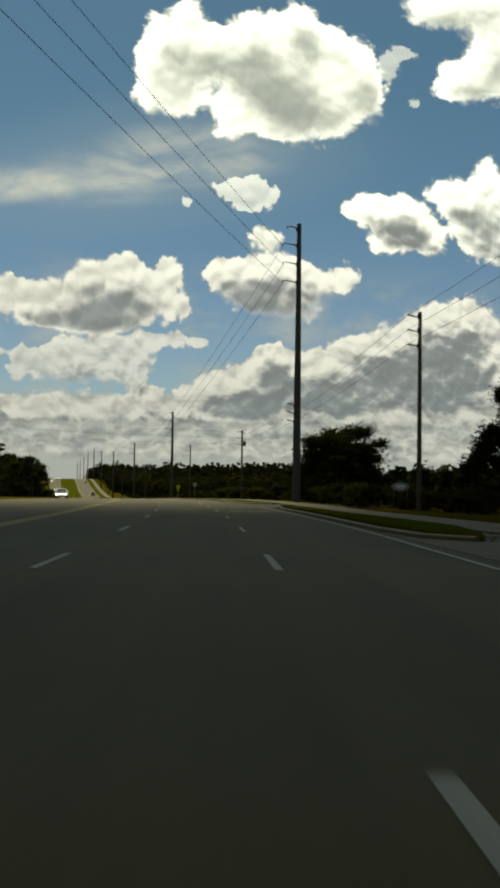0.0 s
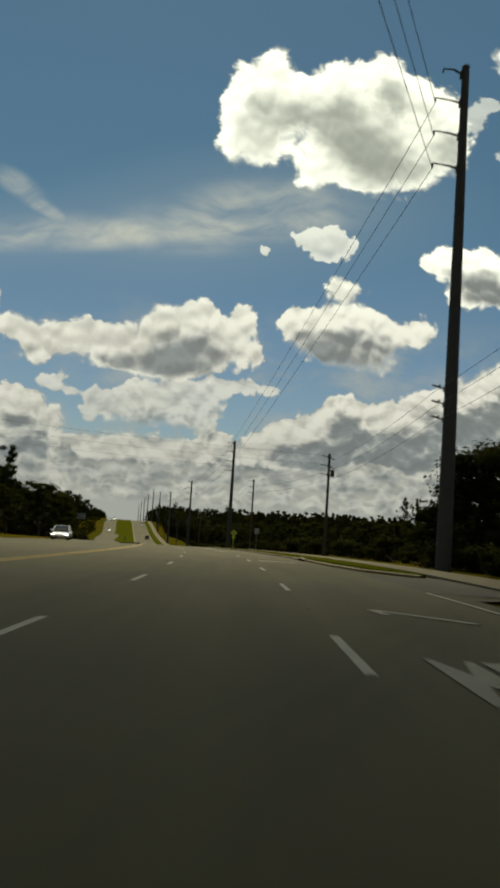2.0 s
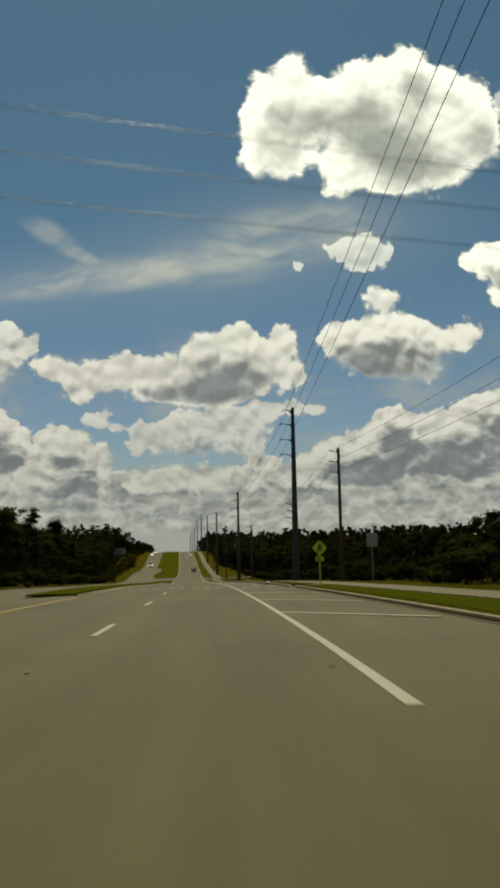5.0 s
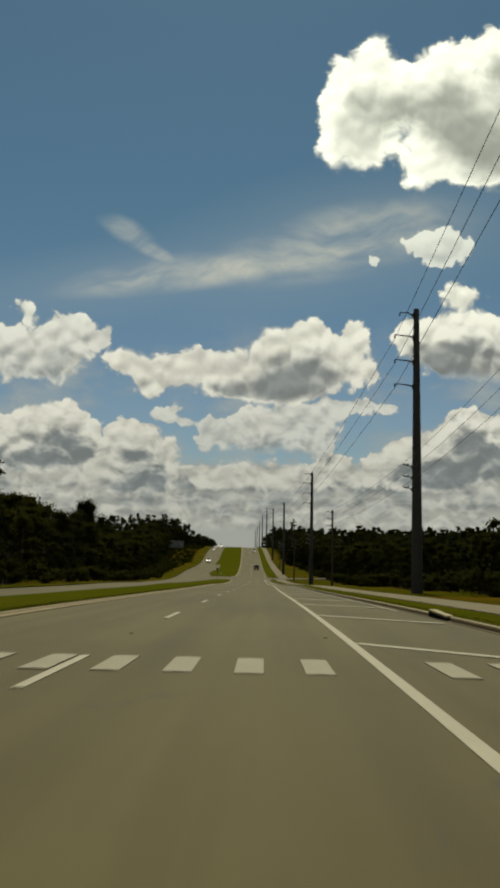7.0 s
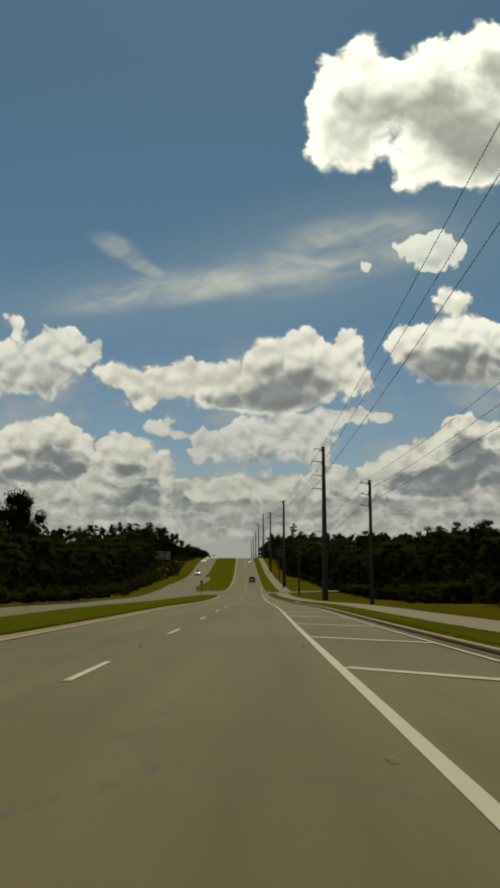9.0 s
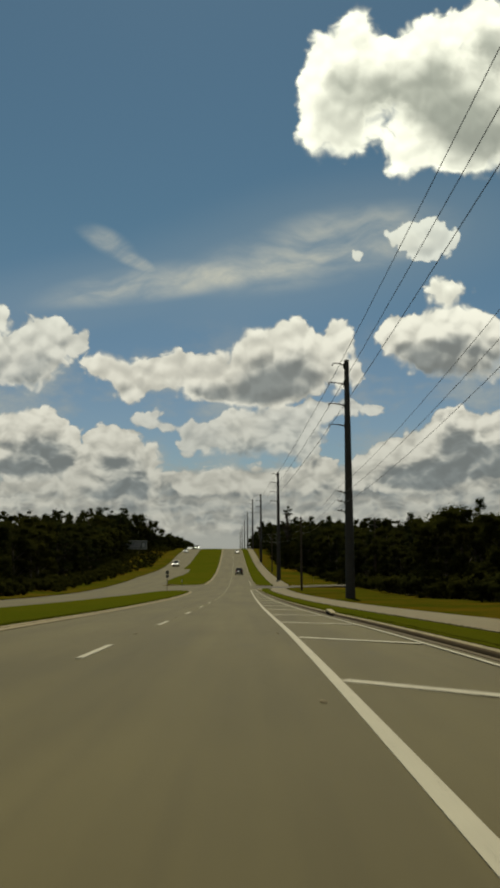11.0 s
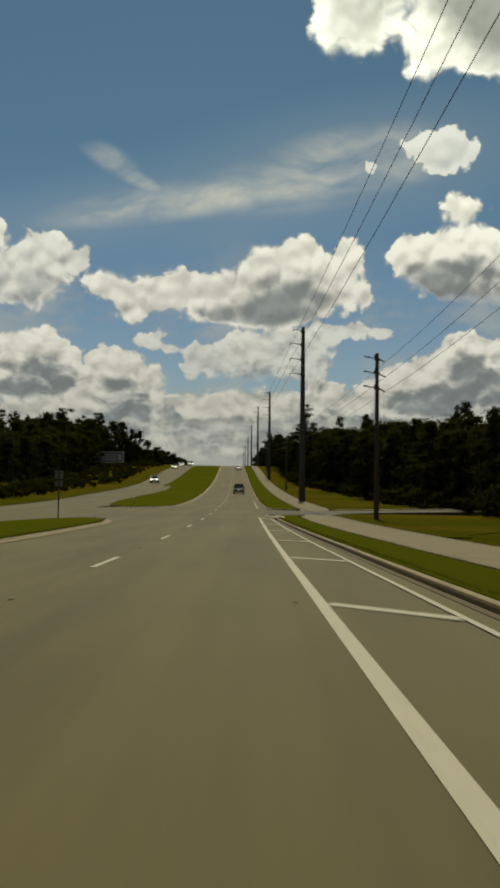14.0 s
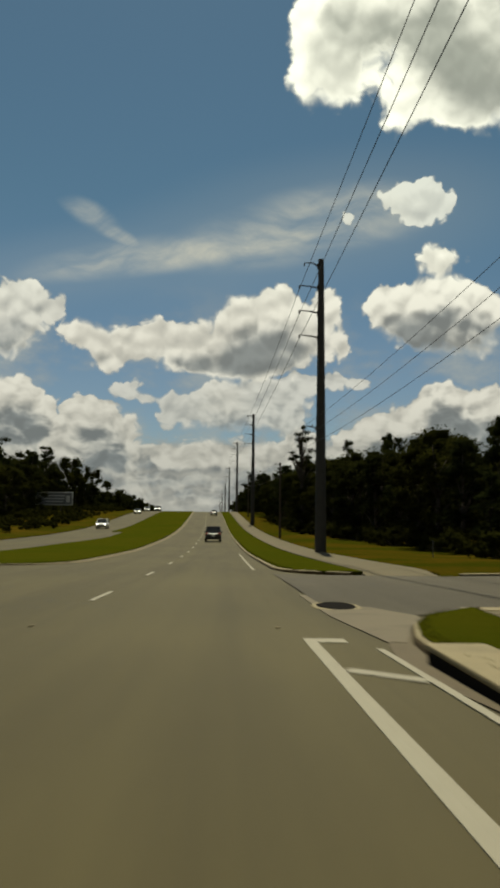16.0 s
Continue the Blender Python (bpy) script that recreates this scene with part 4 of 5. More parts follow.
def car(name, where, turn, label, body_paint, suv, lit):
    """A car that looks along +y; its front lamps burn when lit."""
    th = tagged(empty(name, where, turn), label, "car")
    L, W_, H_ = (4.7, 1.9, 1.75) if suv else (4.6, 1.8, 1.45)
    belt = 1.02 if suv else 0.90
    half = L / 2
    rear_h, hood = (belt, 0.98) if suv else (0.92, 0.80)
    body = loft([hull_ring(-half, W_ * 0.86, 0.42, rear_h - 0.12), hull_ring(-half + 0.18, W_ * 0.97, 0.30, rear_h), hull_ring(-half + 0.9, W_, 0.26, belt),
                 hull_ring(0.5, W_, 0.24, belt), hull_ring(1.0, W_, 0.25, hood + 0.06), hull_ring(half - 0.45, W_ * 0.97, 0.28, hood - 0.06), hull_ring(half - 0.08, W_ * 0.86, 0.36, hood - 0.2), hull_ring(half, W_ * 0.74, 0.44, hood - 0.3)])
    smoothed(part("body", body, body_paint, th), 35)
    back_y = -half + (0.12 if suv else 0.75)
    cabin = loft([hull_ring(back_y, W_ * 0.90, belt - 0.06, belt + 0.05, 0.05), hull_ring(back_y + 0.38, W_ * 0.80, belt - 0.06, H_ - 0.05, 0.1),
                  hull_ring(back_y + 0.75, W_ * 0.79, belt - 0.06, H_, 0.12), hull_ring(0.1, W_ * 0.79, belt - 0.06, H_ - 0.01, 0.12), hull_ring(0.42, W_ * 0.80, belt - 0.06, H_ - 0.08, 0.1), hull_ring(1.12, W_ * 0.90, belt - 0.06, belt + 0.04, 0.05)])
    smoothed(part("cabin", cabin, CAR_GLASS, th, "dark tinted glass cabin"), 35)
    bm = bmesh.new()
    box(bm, (0, (back_y + 0.45 + 0.25) / 2, H_ + 0.0), (W_ * 0.70, 0.25 - back_y - 0.35, 0.045), 0.02)
    part("roof", bm, body_paint, th)
    for x in (-1, 1):
        for p, q in (((back_y + 0.05, belt), (back_y + 0.5, H_ - 0.03)), ((1.08, belt), (0.32, H_ - 0.05)), ((-0.25, belt), (-0.2, H_ - 0.03))):
            bm = bmesh.new()
            cone(bm, (x * W_ * 0.452, p[0], p[1]), (x * W_ * 0.385, q[0], q[1]), 0.045, 0.045, 8)
            part("pillar", bm, body_paint, th)
        bm = bmesh.new()
        box(bm, (x * (W_ / 2 + 0.08), 0.85, belt + 0.08), (0.2, 0.1, 0.15), 0.03)
        part("wing_mirror", bm, body_paint, th)
        bm = bmesh.new()
        box(bm, (x * W_ * 0.385, -half + 0.10, rear_h - (0.12 if suv else 0.16)), (0.24, 0.14, 0.34 if suv else 0.18), 0.04)
        part("tail_light", bm, RED_LENS, th, "red tail light")
        bm = bmesh.new()
        box(bm, (x * W_ * 0.36, half - 0.13, hood - 0.22), (0.34, 0.16, 0.15), 0.04)
        part("headlight", bm, CLEAR_LENS if lit else ALLOY, th, "bright headlight" if lit else "clear headlight")
        for y in (-half + 0.85, half - 0.9):
            wh = part("wheel", cone(bmesh.new(), (x * (W_ / 2 - 0.24), y, 0.33), (x * (W_ / 2 - 0.01), y, 0.33), 0.325, 0.325, 22), RUBBER, th)
            smoothed(wh)
            rim = part("rim", cone(bmesh.new(), (x * (W_ / 2 - 0.05), y, 0.33), (x * (W_ / 2 + 0.005), y, 0.33), 0.21, 0.19, 14), ALLOY, wh)
    for y, z in ((-half + 0.02, 0.5), (half - 0.08, 0.48)):
        bm = bmesh.new()
        box(bm, (0, y, z), (W_ * 0.86, 0.2, 0.2), 0.05)
        part("bumper", bm, TRIM if suv else body_paint, th)
    bm = bmesh.new()
    box(bm, (0, -half - 0.02, rear_h - 0.32), (0.34, 0.03, 0.17), 0.01)
    part("number_plate", bm, SIGN_WHITE, th, "blank white plate")
    bm = bmesh.new()
    box(bm, (0, half - 0.06, hood - 0.34), (0.8, 0.1, 0.13), 0.03)
    part("grille", bm, TRIM, th)
    return th


def on_road(s, o):
    return at(s, o, 0.03)


BLACK_PAINT, WHITE_PAINT, SILVER_PAINT = paint("black_car_paint", (0.012, 0.012, 0.013)), paint("white_car_paint", (0.65, 0.65, 0.63)), paint("silver_car_paint", (0.42, 0.43, 0.43))
car("suv", on_road(468, -0.85), turn_at(468), "black sport utility car driving away in the lane", BLACK_PAINT, True, False)
car("car", on_road(604, -0.6), turn_at(604), "small pale car further up the hill lane", SILVER_PAINT, False, False)
car("car", on_road(520, -20.6), turn_at(520) + 180, "white car coming down the opposing carriageway", WHITE_PAINT, True, True)
car("car", on_road(612, -22.4), turn_at(612) + 180, "silver car with lit headlights on the opposing carriageway", SILVER_PAINT, False, True)
car("car", on_road(641, -21.8), turn_at(641) + 180, "white car with lit headlights near the hilltop", WHITE_PAINT, False, True)
car("car", on_road(651, -18.8), turn_at(651) + 180, "pale car with lit headlights near the hilltop", SILVER_PAINT, True, True)
car("car", on_road(139, -14.6), turn_at(139) + 180, "white oncoming car glinting in the sun", WHITE_PAINT, False, True)

# ---- trees, shrubs, woods ----
def leaves(rng, clumps, per, size, middle=None):
    """Loose leaf quads over the outsides of clumps (x, y, z, rx, ry, rz), round a darker heart in each, shaded by the round of the crown."""
    c = np.asarray(clumps)
    k = len(c) * per
    pick = np.repeat(np.arange(len(c)), per)
    d = rng.normal(size=(k, 3))
    d /= np.linalg.norm(d, axis=1, keepdims=True)
    r = rng.uniform(0.25, 1.0, (k, 1)) ** 0.45 * (1 + 0.18 * rng.normal(size=(k, 1)).clip(-1, 1.0))
    p = c[pick, :3] + d * r * c[pick, 3:]
    n = d + 0.26 * rng.normal(size=(k, 3)) + np.array([0, 0, 0.1])
    n /= np.linalg.norm(n, axis=1, keepdims=True)
    t = np.cross(n, rng.normal(size=(k, 3)))
    t /= np.linalg.norm(t, axis=1, keepdims=True)
    b = np.cross(n, t)
    s = size * rng.uniform(0.6, 1.35, (k, 1))
    bend = n * s * 0.25
    v = np.stack([p - t * s * 0.5, p - b * s * 0.33 - bend, p + t * s * 0.5, p + b * s * 0.33 - bend], 1).reshape(-1, 3)
    f = np.arange(4 * k).reshape(-1, 4)
    way = 0.8 * d + 0.08 * rng.normal(size=(k, 3))
    if middle is not None:
        out = p - np.asarray(middle)
        way += 0.9 * out / (np.linalg.norm(out, axis=1, keepdims=True) + 0.01)
    way /= np.linalg.norm(way, axis=1, keepdims=True)
    return v, f, np.repeat(way, 4, axis=0)


def hearts(clumps, share=0.68):
    """The dense inside of each clump: a rough eight-sided body in quads."""
    corners = np.array([(x, y, z) for z in (-1, 1) for y in (-1, 1) for x in (-1, 1)]) * 0.577
    sides = np.array([(0, 2, 3, 1), (4, 5, 7, 6), (0, 1, 5, 4), (2, 6, 7, 3), (0, 4, 6, 2), (1, 3, 7, 5)])
    c = np.asarray(clumps)
    g = np.random.default_rng(len(c))
    yaw, uneven = g.uniform(0, 6.28, (len(c), 1)), g.uniform(0.6, 1.15, (len(c), 8, 3))
    x, y = corners[None, :, 0], corners[None, :, 1]
    spun = np.stack([x * np.cos(yaw) - y * np.sin(yaw), x * np.sin(yaw) + y * np.cos(yaw), np.repeat(corners[None, :, 2], len(c), 0)], 2)
    v = (c[:, None, :3] + spun * uneven * c[:, None, 3:] * share).reshape(-1, 3)
    f = (sides[None] + 8 * np.arange(len(c))[:, None, None]).reshape(-1, 4)
    return v, f, spun.reshape(-1, 3)


def joined(one, two):
    return np.concatenate([one[0], two[0]]), np.concatenate([one[1], two[1] + len(one[0])]), np.concatenate([one[2], two[2]])


def leaf_mesh(name, v, f, mat, normals=None):
    me = bpy.data.meshes.new(name)
    me.vertices.add(len(v))
    me.vertices.foreach_set("co", np.asarray(v, dtype=np.float32).ravel())
    me.loops.add(f.size)
    me.loops.foreach_set("vertex_index", f.astype(np.int32).ravel())
    me.polygons.add(len(f))
    me.polygons.foreach_set("loop_start", np.arange(0, f.size, f.shape[1], dtype=np.int32))
    me.materials.append(mat)
    me.update(calc_edges=True)
    if normals is not None:
        me.shade_smooth()
        me.normals_split_custom_set_from_vertices(normals.tolist())
    return me


def tree_prototype(seed, kind):
    """One tree about 10 m tall: trunk with limbs, and a crown."""
    rng = np.random.default_rng(seed)
    bm = bmesh.new()
    clumps = []
    if kind == "oak":
        top, spread, low = 9.0, 4.3, 0.9
        count, per, size = 62, 200, 0.27
    elif kind == "pine":
        top, spread, low = 10.2, 2.5, 2.6
        count, per, size = 34, 84, 0.24
    elif kind == "open":
        top, spread, low = 9.9, 1.5, 5.4
        count, per, size = 26, 46, 0.16
    else:
        top, spread, low = 9.6, 2.7, 0.8
        count, per, size = 40, 88, 0.28
    bend = rng.normal(size=2) * 0.25
    spine = [Vector((bend[0] * (z / top) ** 2 * 1.5, bend[1] * (z / top) ** 2 * 1.5, z)) for z in np.linspace(-0.3, top * 0.9, 7)]
    for i, (p, q) in enumerate(zip(spine, spine[1:])):
        r = 0.24 if kind != "oak" else 0.34
        cone(bm, p, q, r * (1 - i / 7), r * (1 - (i + 1) / 7.2), 8)
    for i in range(count):
        h = rng.uniform(0, 1)
        z = low + (top - low) * h
        if kind == "oak":
            wide = spread * math.sqrt(max(0.05, 1 - (2 * h - 0.85) ** 2 / 1.45))
        elif kind in ("pine", "open"):
            wide = spread * (1.0 - 0.72 * h)
        else:
            wide = spread * (0.6 + 0.55 * math.sin(math.pi * (h * 0.85 + 0.12)))
        ang, rad = rng.uniform(0, 2 * math.pi), wide * math.sqrt(rng.uniform(0.05, 1))
        k = Vector((rad * math.cos(ang), rad * math.sin(ang), z))
        r = rng.uniform(0.7, 1.25) * {"oak": 1.25, "pine": 0.92 - 0.36 * h, "open": 0.36}.get(kind, 0.98)
        clumps.append((*k, r * 1.15, r * 1.15, r * {"oak": 0.95, "pine": 0.7, "open": 0.6}.get(kind, 0.82)))
        base = spine[min(5, max(1, int((z - 0.8) / top * 6)))]
        if i % 3 == 0 or kind == "open":
            mid = base.lerp(k, 0.55) + Vector((0, 0, 0.25))
            cone(bm, base, mid, 0.08, 0.05, 6)
            cone(bm, mid, k, 0.05, 0.02, 6)
    crown = joined(leaves(rng, clumps, per, size, (0, 0, (low + top) * 0.42)), hearts(clumps, {"pine": 0.5, "open": 0.4}.get(kind, 0.68)))
    tmp = bpy.data.meshes.new("trunk")
    bm.to_mesh(tmp)
    bm.free()
    tmp.materials.append(BARK)
    tmp.shade_smooth()
    mat = {"oak": LEAF, "pine": NEEDLE, "open": NEEDLE}.get(kind, LEAF2 if seed % 2 else LEAF)
    return tmp, leaf_mesh("crown", crown[0], crown[1], mat, crown[2])


def shrub_prototype(seed):
    rng = np.random.default_rng(seed)
    clumps = []
    for i in range(11):
        ang, rad = rng.uniform(0, 6.28), 1.5 * math.sqrt(rng.uniform(0, 1))
        z = rng.uniform(0.25, 1.7) * (1 - 0.3 * rad / 1.5)
        r = rng.uniform(0.45, 0.8)
        clumps.append((rad * math.cos(ang), rad * math.sin(ang), z, r, r, r * 0.9))
    fol = joined(leaves(rng, clumps, 46, 0.20, (0, 0, 0.4)), hearts(clumps))
    bm = bmesh.new()
    for x, y, z, *_ in clumps:
        cone(bm, (x * 0.15, y * 0.15, -0.1), (x, y, z), 0.03, 0.012, 5)
    tmp = bpy.data.meshes.new("branch")
    bm.to_mesh(tmp)
    bm.free()
    tmp.materials.append(BARK)
    return tmp, leaf_mesh("foliage", fol[0], fol[1], LEAF2 if seed % 2 else LEAF, fol[2])


PROTO = {"oak": [tree_prototype(k, "oak") for k in (11, 12)], "broad": [tree_prototype(k, "broad") for k in (21, 22, 23, 24)], "pine": [tree_prototype(k, "pine") for k in (31, 32)], "open": [tree_prototype(35, "open")]}
SHRUBS = [shrub_prototype(k) for k in (41, 42, 43)]
rng = np.random.default_rng(5)
WORDS = {"oak": "spreading dark green oak at the edge of the road", "broad": "dense dark green broadleaf tree in a roadside wood", "pine": "slim dark pine rising from the roadside wood"}


def plant(kind, s, o, height, width=1.0, label=""):
    trunk, crown = PROTO[kind][rng.integers(len(PROTO[kind]))]
    th = empty("tree", at(s, o, ground_height(s, o)), float(rng.uniform(0, 360)))
    k = height / 10.0
    th.scale = (k * width, k * width * rng.uniform(0.9, 1.1), k)
    for nm, me in (("trunk", trunk), ("crown", crown)):
        ob = new(nm, me)
        ob.parent = th
    return tagged(th, label or WORDS[kind], "tree", "roadside trees")


def shrub(s, o, height, width=1.0):
    stems, fol = SHRUBS[rng.integers(3)]
    th = empty("shrub", at(s, o, ground_height(s, o)), float(rng.uniform(0, 360)))
    k = height / 2.2
    th.scale = (k * width, k * width, k)
    for nm, me in (("branch", stems), ("foliage", fol)):
        ob = new(nm, me)
        ob.parent = th
    return tagged(th, "low dark green shrub at the foot of the woods", "shrub", "roadside shrubs")


R_FRONT = table((40, 20), (90, 17), (120, 17), (180, 17), (260, 18), (320, 20), (380, 21), (430, 21), (480, 19), (520, 15), (600, 13), (700, 12), (850, 12))
R_TALL = table((40, 4.4), (120, 4.3), (165, 4.5), (200, 4.8), (230, 5.5), (260, 6.3), (300, 7.6), (340, 8.4), (420, 9.4), (480, 11.6), (560, 11.6), (700, 11), (850, 10))
L_FRONT = table((150, -20), (220, -21.5), (320, -28), (420, -35), (520, -41), (575, -45), (605, -44), (632, -37), (655, -33), (700, -31), (850, -29))
L_TALL = table((150, 8.5), (220, 9.3), (270, 9.6), (330, 9.8), (365, 9.4), (450, 11.0), (540, 12.6), (570, 14.0), (628, 14.0), (650, 6.5), (700, 6), (850, 6))


def kind_for(p_pine):
    r = rng.uniform()
    return "pine" if r < p_pine else "broad"


s = 118.0
while s < 600:
    plant(kind_for(0.25), s, R_FRONT(s) + rng.uniform(0, 2.5), R_TALL(s) * rng.uniform(0.62, 1.12), 1.1)
    behind = kind_for(0.5)
    plant(behind, s + 2.6, R_FRONT(s) + rng.uniform(5, 8), R_TALL(s) * (rng.uniform(1.0, 1.12 if s < 300 else 1.32) if behind == "pine" else rng.uniform(0.75, 1.02 if s < 300 else 1.22)), 0.55 if behind == "pine" else 1.1)
    s += rng.uniform(4.2, 6.4)
s = 176.0
while s < 640:
    plant(kind_for(0.3), s, L_FRONT(s) - rng.uniform(0, 3), L_TALL(s) * rng.uniform(0.6, 1.08), 1.15)
    plant(kind_for(0.3), s + 4, L_FRONT(s) - rng.uniform(6, 9), L_TALL(s) * rng.uniform(0.72, 1.25), 1.15)
    s += rng.uniform(7, 10)
# trees that stand out
plant("oak", 105, 19.6, 9.6, 1.5, "round-crowned dark oak standing alone behind the path")
plant("broad", 100.5, 17.6, 5.6, 1.5)
plant("broad", 107.5, 21.6, 5.4, 1.5)
plant("oak", 114, 18.6, 5.8, 1.3, "low round broadleaf tree beside the lone oak")
plant("oak", 62, 21.5, 9.0, 0.8, "tall dark broadleaf tree beside the oval sign")
plant("pine", 238, -36.4, 19.0, 0.8, "tall lone pine over the dark woods")
plant("oak", 334, -37, 17.2 - ground_height(334, -37), 0.62, "tall round-topped tree above the woods")
plant("open", 520, 15.0, 19.3 - ground_height(520, 15.0), 0.95, "tall open-crowned pine rising over the roadside wood")
plant("pine", 166, 30.5, 8.6, 0.5, "thin spiky young pine over the wood")
plant("pine", 169, 33.5, 8.8, 0.45, "thin spiky young pine over the wood")
plant("pine", 440, 24, 11.4, 0.8)
# undergrowth along both wood edges
s = 84.0
while s < 560:
    shrub(s, R_FRONT(s) - rng.uniform(0.2, 2.2), rng.uniform(1.4, 2.8), 1.2)
    s += rng.uniform(2.6, 4.2)
for k in range(34):
    s = 55 + 1.4 * k + rng.uniform(-0.5, 0.5)
    shrub(s, (14.6 if s < 68 else 13.4) + rng.uniform(0.3, 4.5), rng.uniform(0.9, 2.4), 1.3)
s = 180.0
while s < 640:
    shrub(s, L_FRONT(s) + rng.uniform(0.2, 4.0), rng.uniform(1.2, 2.6), 1.2)
    s += rng.uniform(4.5, 7.5)


def far_woods(name, rows, label, mat, size=0.72, per=21, heads=9):
    """Woods further back: crowns packed side by side in one body of leaves."""
    g = np.random.default_rng(len(rows))
    clumps = []
    for s, o, h in rows:
        base = at(s, o, ground_height(s, o))
        for k in range(heads):
            z = h * g.uniform(0.12, 1.0)
            wide = 2.9 * (1 - 0.92 * (z / h) ** 2)
            a_, r_ = g.uniform(0, 6.28), wide * math.sqrt(g.uniform(0, 1))
            r = g.uniform(0.9, 1.7)
            clumps.append((base.x + r_ * math.cos(a_), base.y + r_ * math.sin(a_), base.z + z, r, r, r * 0.85))
    v, f, way = joined(leaves(g, clumps, per, size), hearts(clumps, 0.66))
    ob = new(name, leaf_mesh(name, v, f, mat, way))
    return tagged(ob, label, "woods", kind="stuff")


def undergrowth(rows, label):
    """Scrub too close to count: low clumps of leaves in one body. rows: (along, across, height)."""
    g = np.random.default_rng(77)
    clumps = []
    for s, o, h in rows:
        base = at(s, o, ground_height(s, o))
        for k in range(5):
            r = h * g.uniform(0.28, 0.45)
            clumps.append((base.x + h * g.normal() * 0.45, base.y + h * g.normal() * 0.45, base.z + h * g.uniform(0.15, 0.7), r, r, r * 0.85))
    v, f, way = joined(leaves(g, clumps, 26, 0.26), hearts(clumps))
    return tagged(new("undergrowth", leaf_mesh("undergrowth", v, f, LEAF2, way)), label, "scrub", kind="stuff")


scrub = []
for s in np.arange(300, 640, 1.4):
    room = OPP_LEFT(s) - (2.5 if s < 380 else 4.5) - L_FRONT(s)
    scrub += [(s + rng.uniform(-1, 1), L_FRONT(s) + room * rng.uniform(0.0, 0.95), rng.uniform(0.7, 2.0)) for _ in range(2)]
undergrowth(scrub, "dense dark green scrub on the slope below the woods")
rows_r, rows_l, hill = [], [], []
for s in np.arange(60, 620, 5.0):
    for d in (12, 18, 26, 38):
        rows_r.append((s + rng.uniform(-3, 3), R_FRONT(s) + d + rng.uniform(-4, 4), R_TALL(s) * rng.uniform(0.72, 1.06 if s < 300 else 1.22)))
for s in np.arange(150, 640, 6.0):
    for d in (14, 21, 30, 42):
        rows_l.append((s + rng.uniform(-3, 3), L_FRONT(s) - d + rng.uniform(-4, 4), L_TALL(s) * rng.uniform(0.7, 1.22)))
for s in np.arange(595, 860, 5.0):
    for d in (0, 6, 12, 20):
        hill.append((s + rng.uniform(-2, 2), R_FRONT(s) + d + rng.uniform(-1, 2), R_TALL(s) * rng.uniform(0.8, 1.1)))
        hill.append((s + rng.uniform(-2, 2), L_FRONT(s) - d - rng.uniform(-1, 2), L_TALL(s) * rng.uniform(0.8, 1.1)))
far_woods("far_woods", rows_r, "dark mixed woods behind the roadside trees", LEAF)
far_woods("far_woods", rows_l, "dark mixed woods across the opposing carriageway", LEAF)
deep = [(s + rng.uniform(-5, 5), side * (abs(f(s)) + d + rng.uniform(-9, 9)), h(s) * rng.uniform(0.8, 1.15)) for s in np.arange(60, 860, 7.0)
        for side, f, h, near in ((1, R_FRONT, R_TALL, 46), (-1, L_FRONT, L_TALL, 50)) for d in range(near, 190, 12) if side > 0 or s > 150]
far_woods("far_woods", deep, "unbroken dark woods reaching back from the road", LEAF, 2.4, 9, 4)
far_woods("far_woods", hill, "dark woods lining the road at the hilltop", LEAF)



# ---- ragged grass along the edges of verges, path and woods ----
BLADE = leaf_material("grass_blades", (0.048, 0.060, 0.006), (0.085, 0.085, 0.010))
STRAW = leaf_material("dry_grass_blades", (0.044, 0.048, 0.006), (0.085, 0.062, 0.010))


def tufts(lines, seed, mat, label):
    """Blades of grass in bands: (start, end, offset table, spread, level, height, tufts per metre)."""
    g = np.random.default_rng(seed)
    base, tall = [], []
    for s0, s1, f, spread, level, h, dense in lines:
        f, level = const(f), const(level)
        for s_ in g.uniform(s0, s1, int((s1 - s0) * dense)):
            o_ = f(s_) + spread * g.uniform(-1, 1)
            base.append(at(s_, o_, level(s_)))
            tall.append(h * g.uniform(0.5, 1.5))
    k = len(base) * 3
    p = np.repeat(np.asarray([tuple(v) for v in base]), 3, axis=0) + np.concatenate([g.normal(size=(k, 2)) * 0.025, np.zeros((k, 1))], 1)
    h = np.repeat(np.asarray(tall), 3)[:, None]
    ang = g.uniform(0, 6.28, (k, 1))
    side = np.concatenate([np.cos(ang), np.sin(ang), np.zeros((k, 1))], 1) * h * 0.16
    tip = p + np.concatenate([g.normal(size=(k, 2)) * 0.35 * h, h], 1)
    v = np.stack([p - side, p + side, tip], 1).reshape(-1, 3)
    ob = new("grass", leaf_mesh("grass", v, np.arange(3 * k).reshape(-1, 3), mat))
    return tagged(ob, label, "grass", kind="stuff")


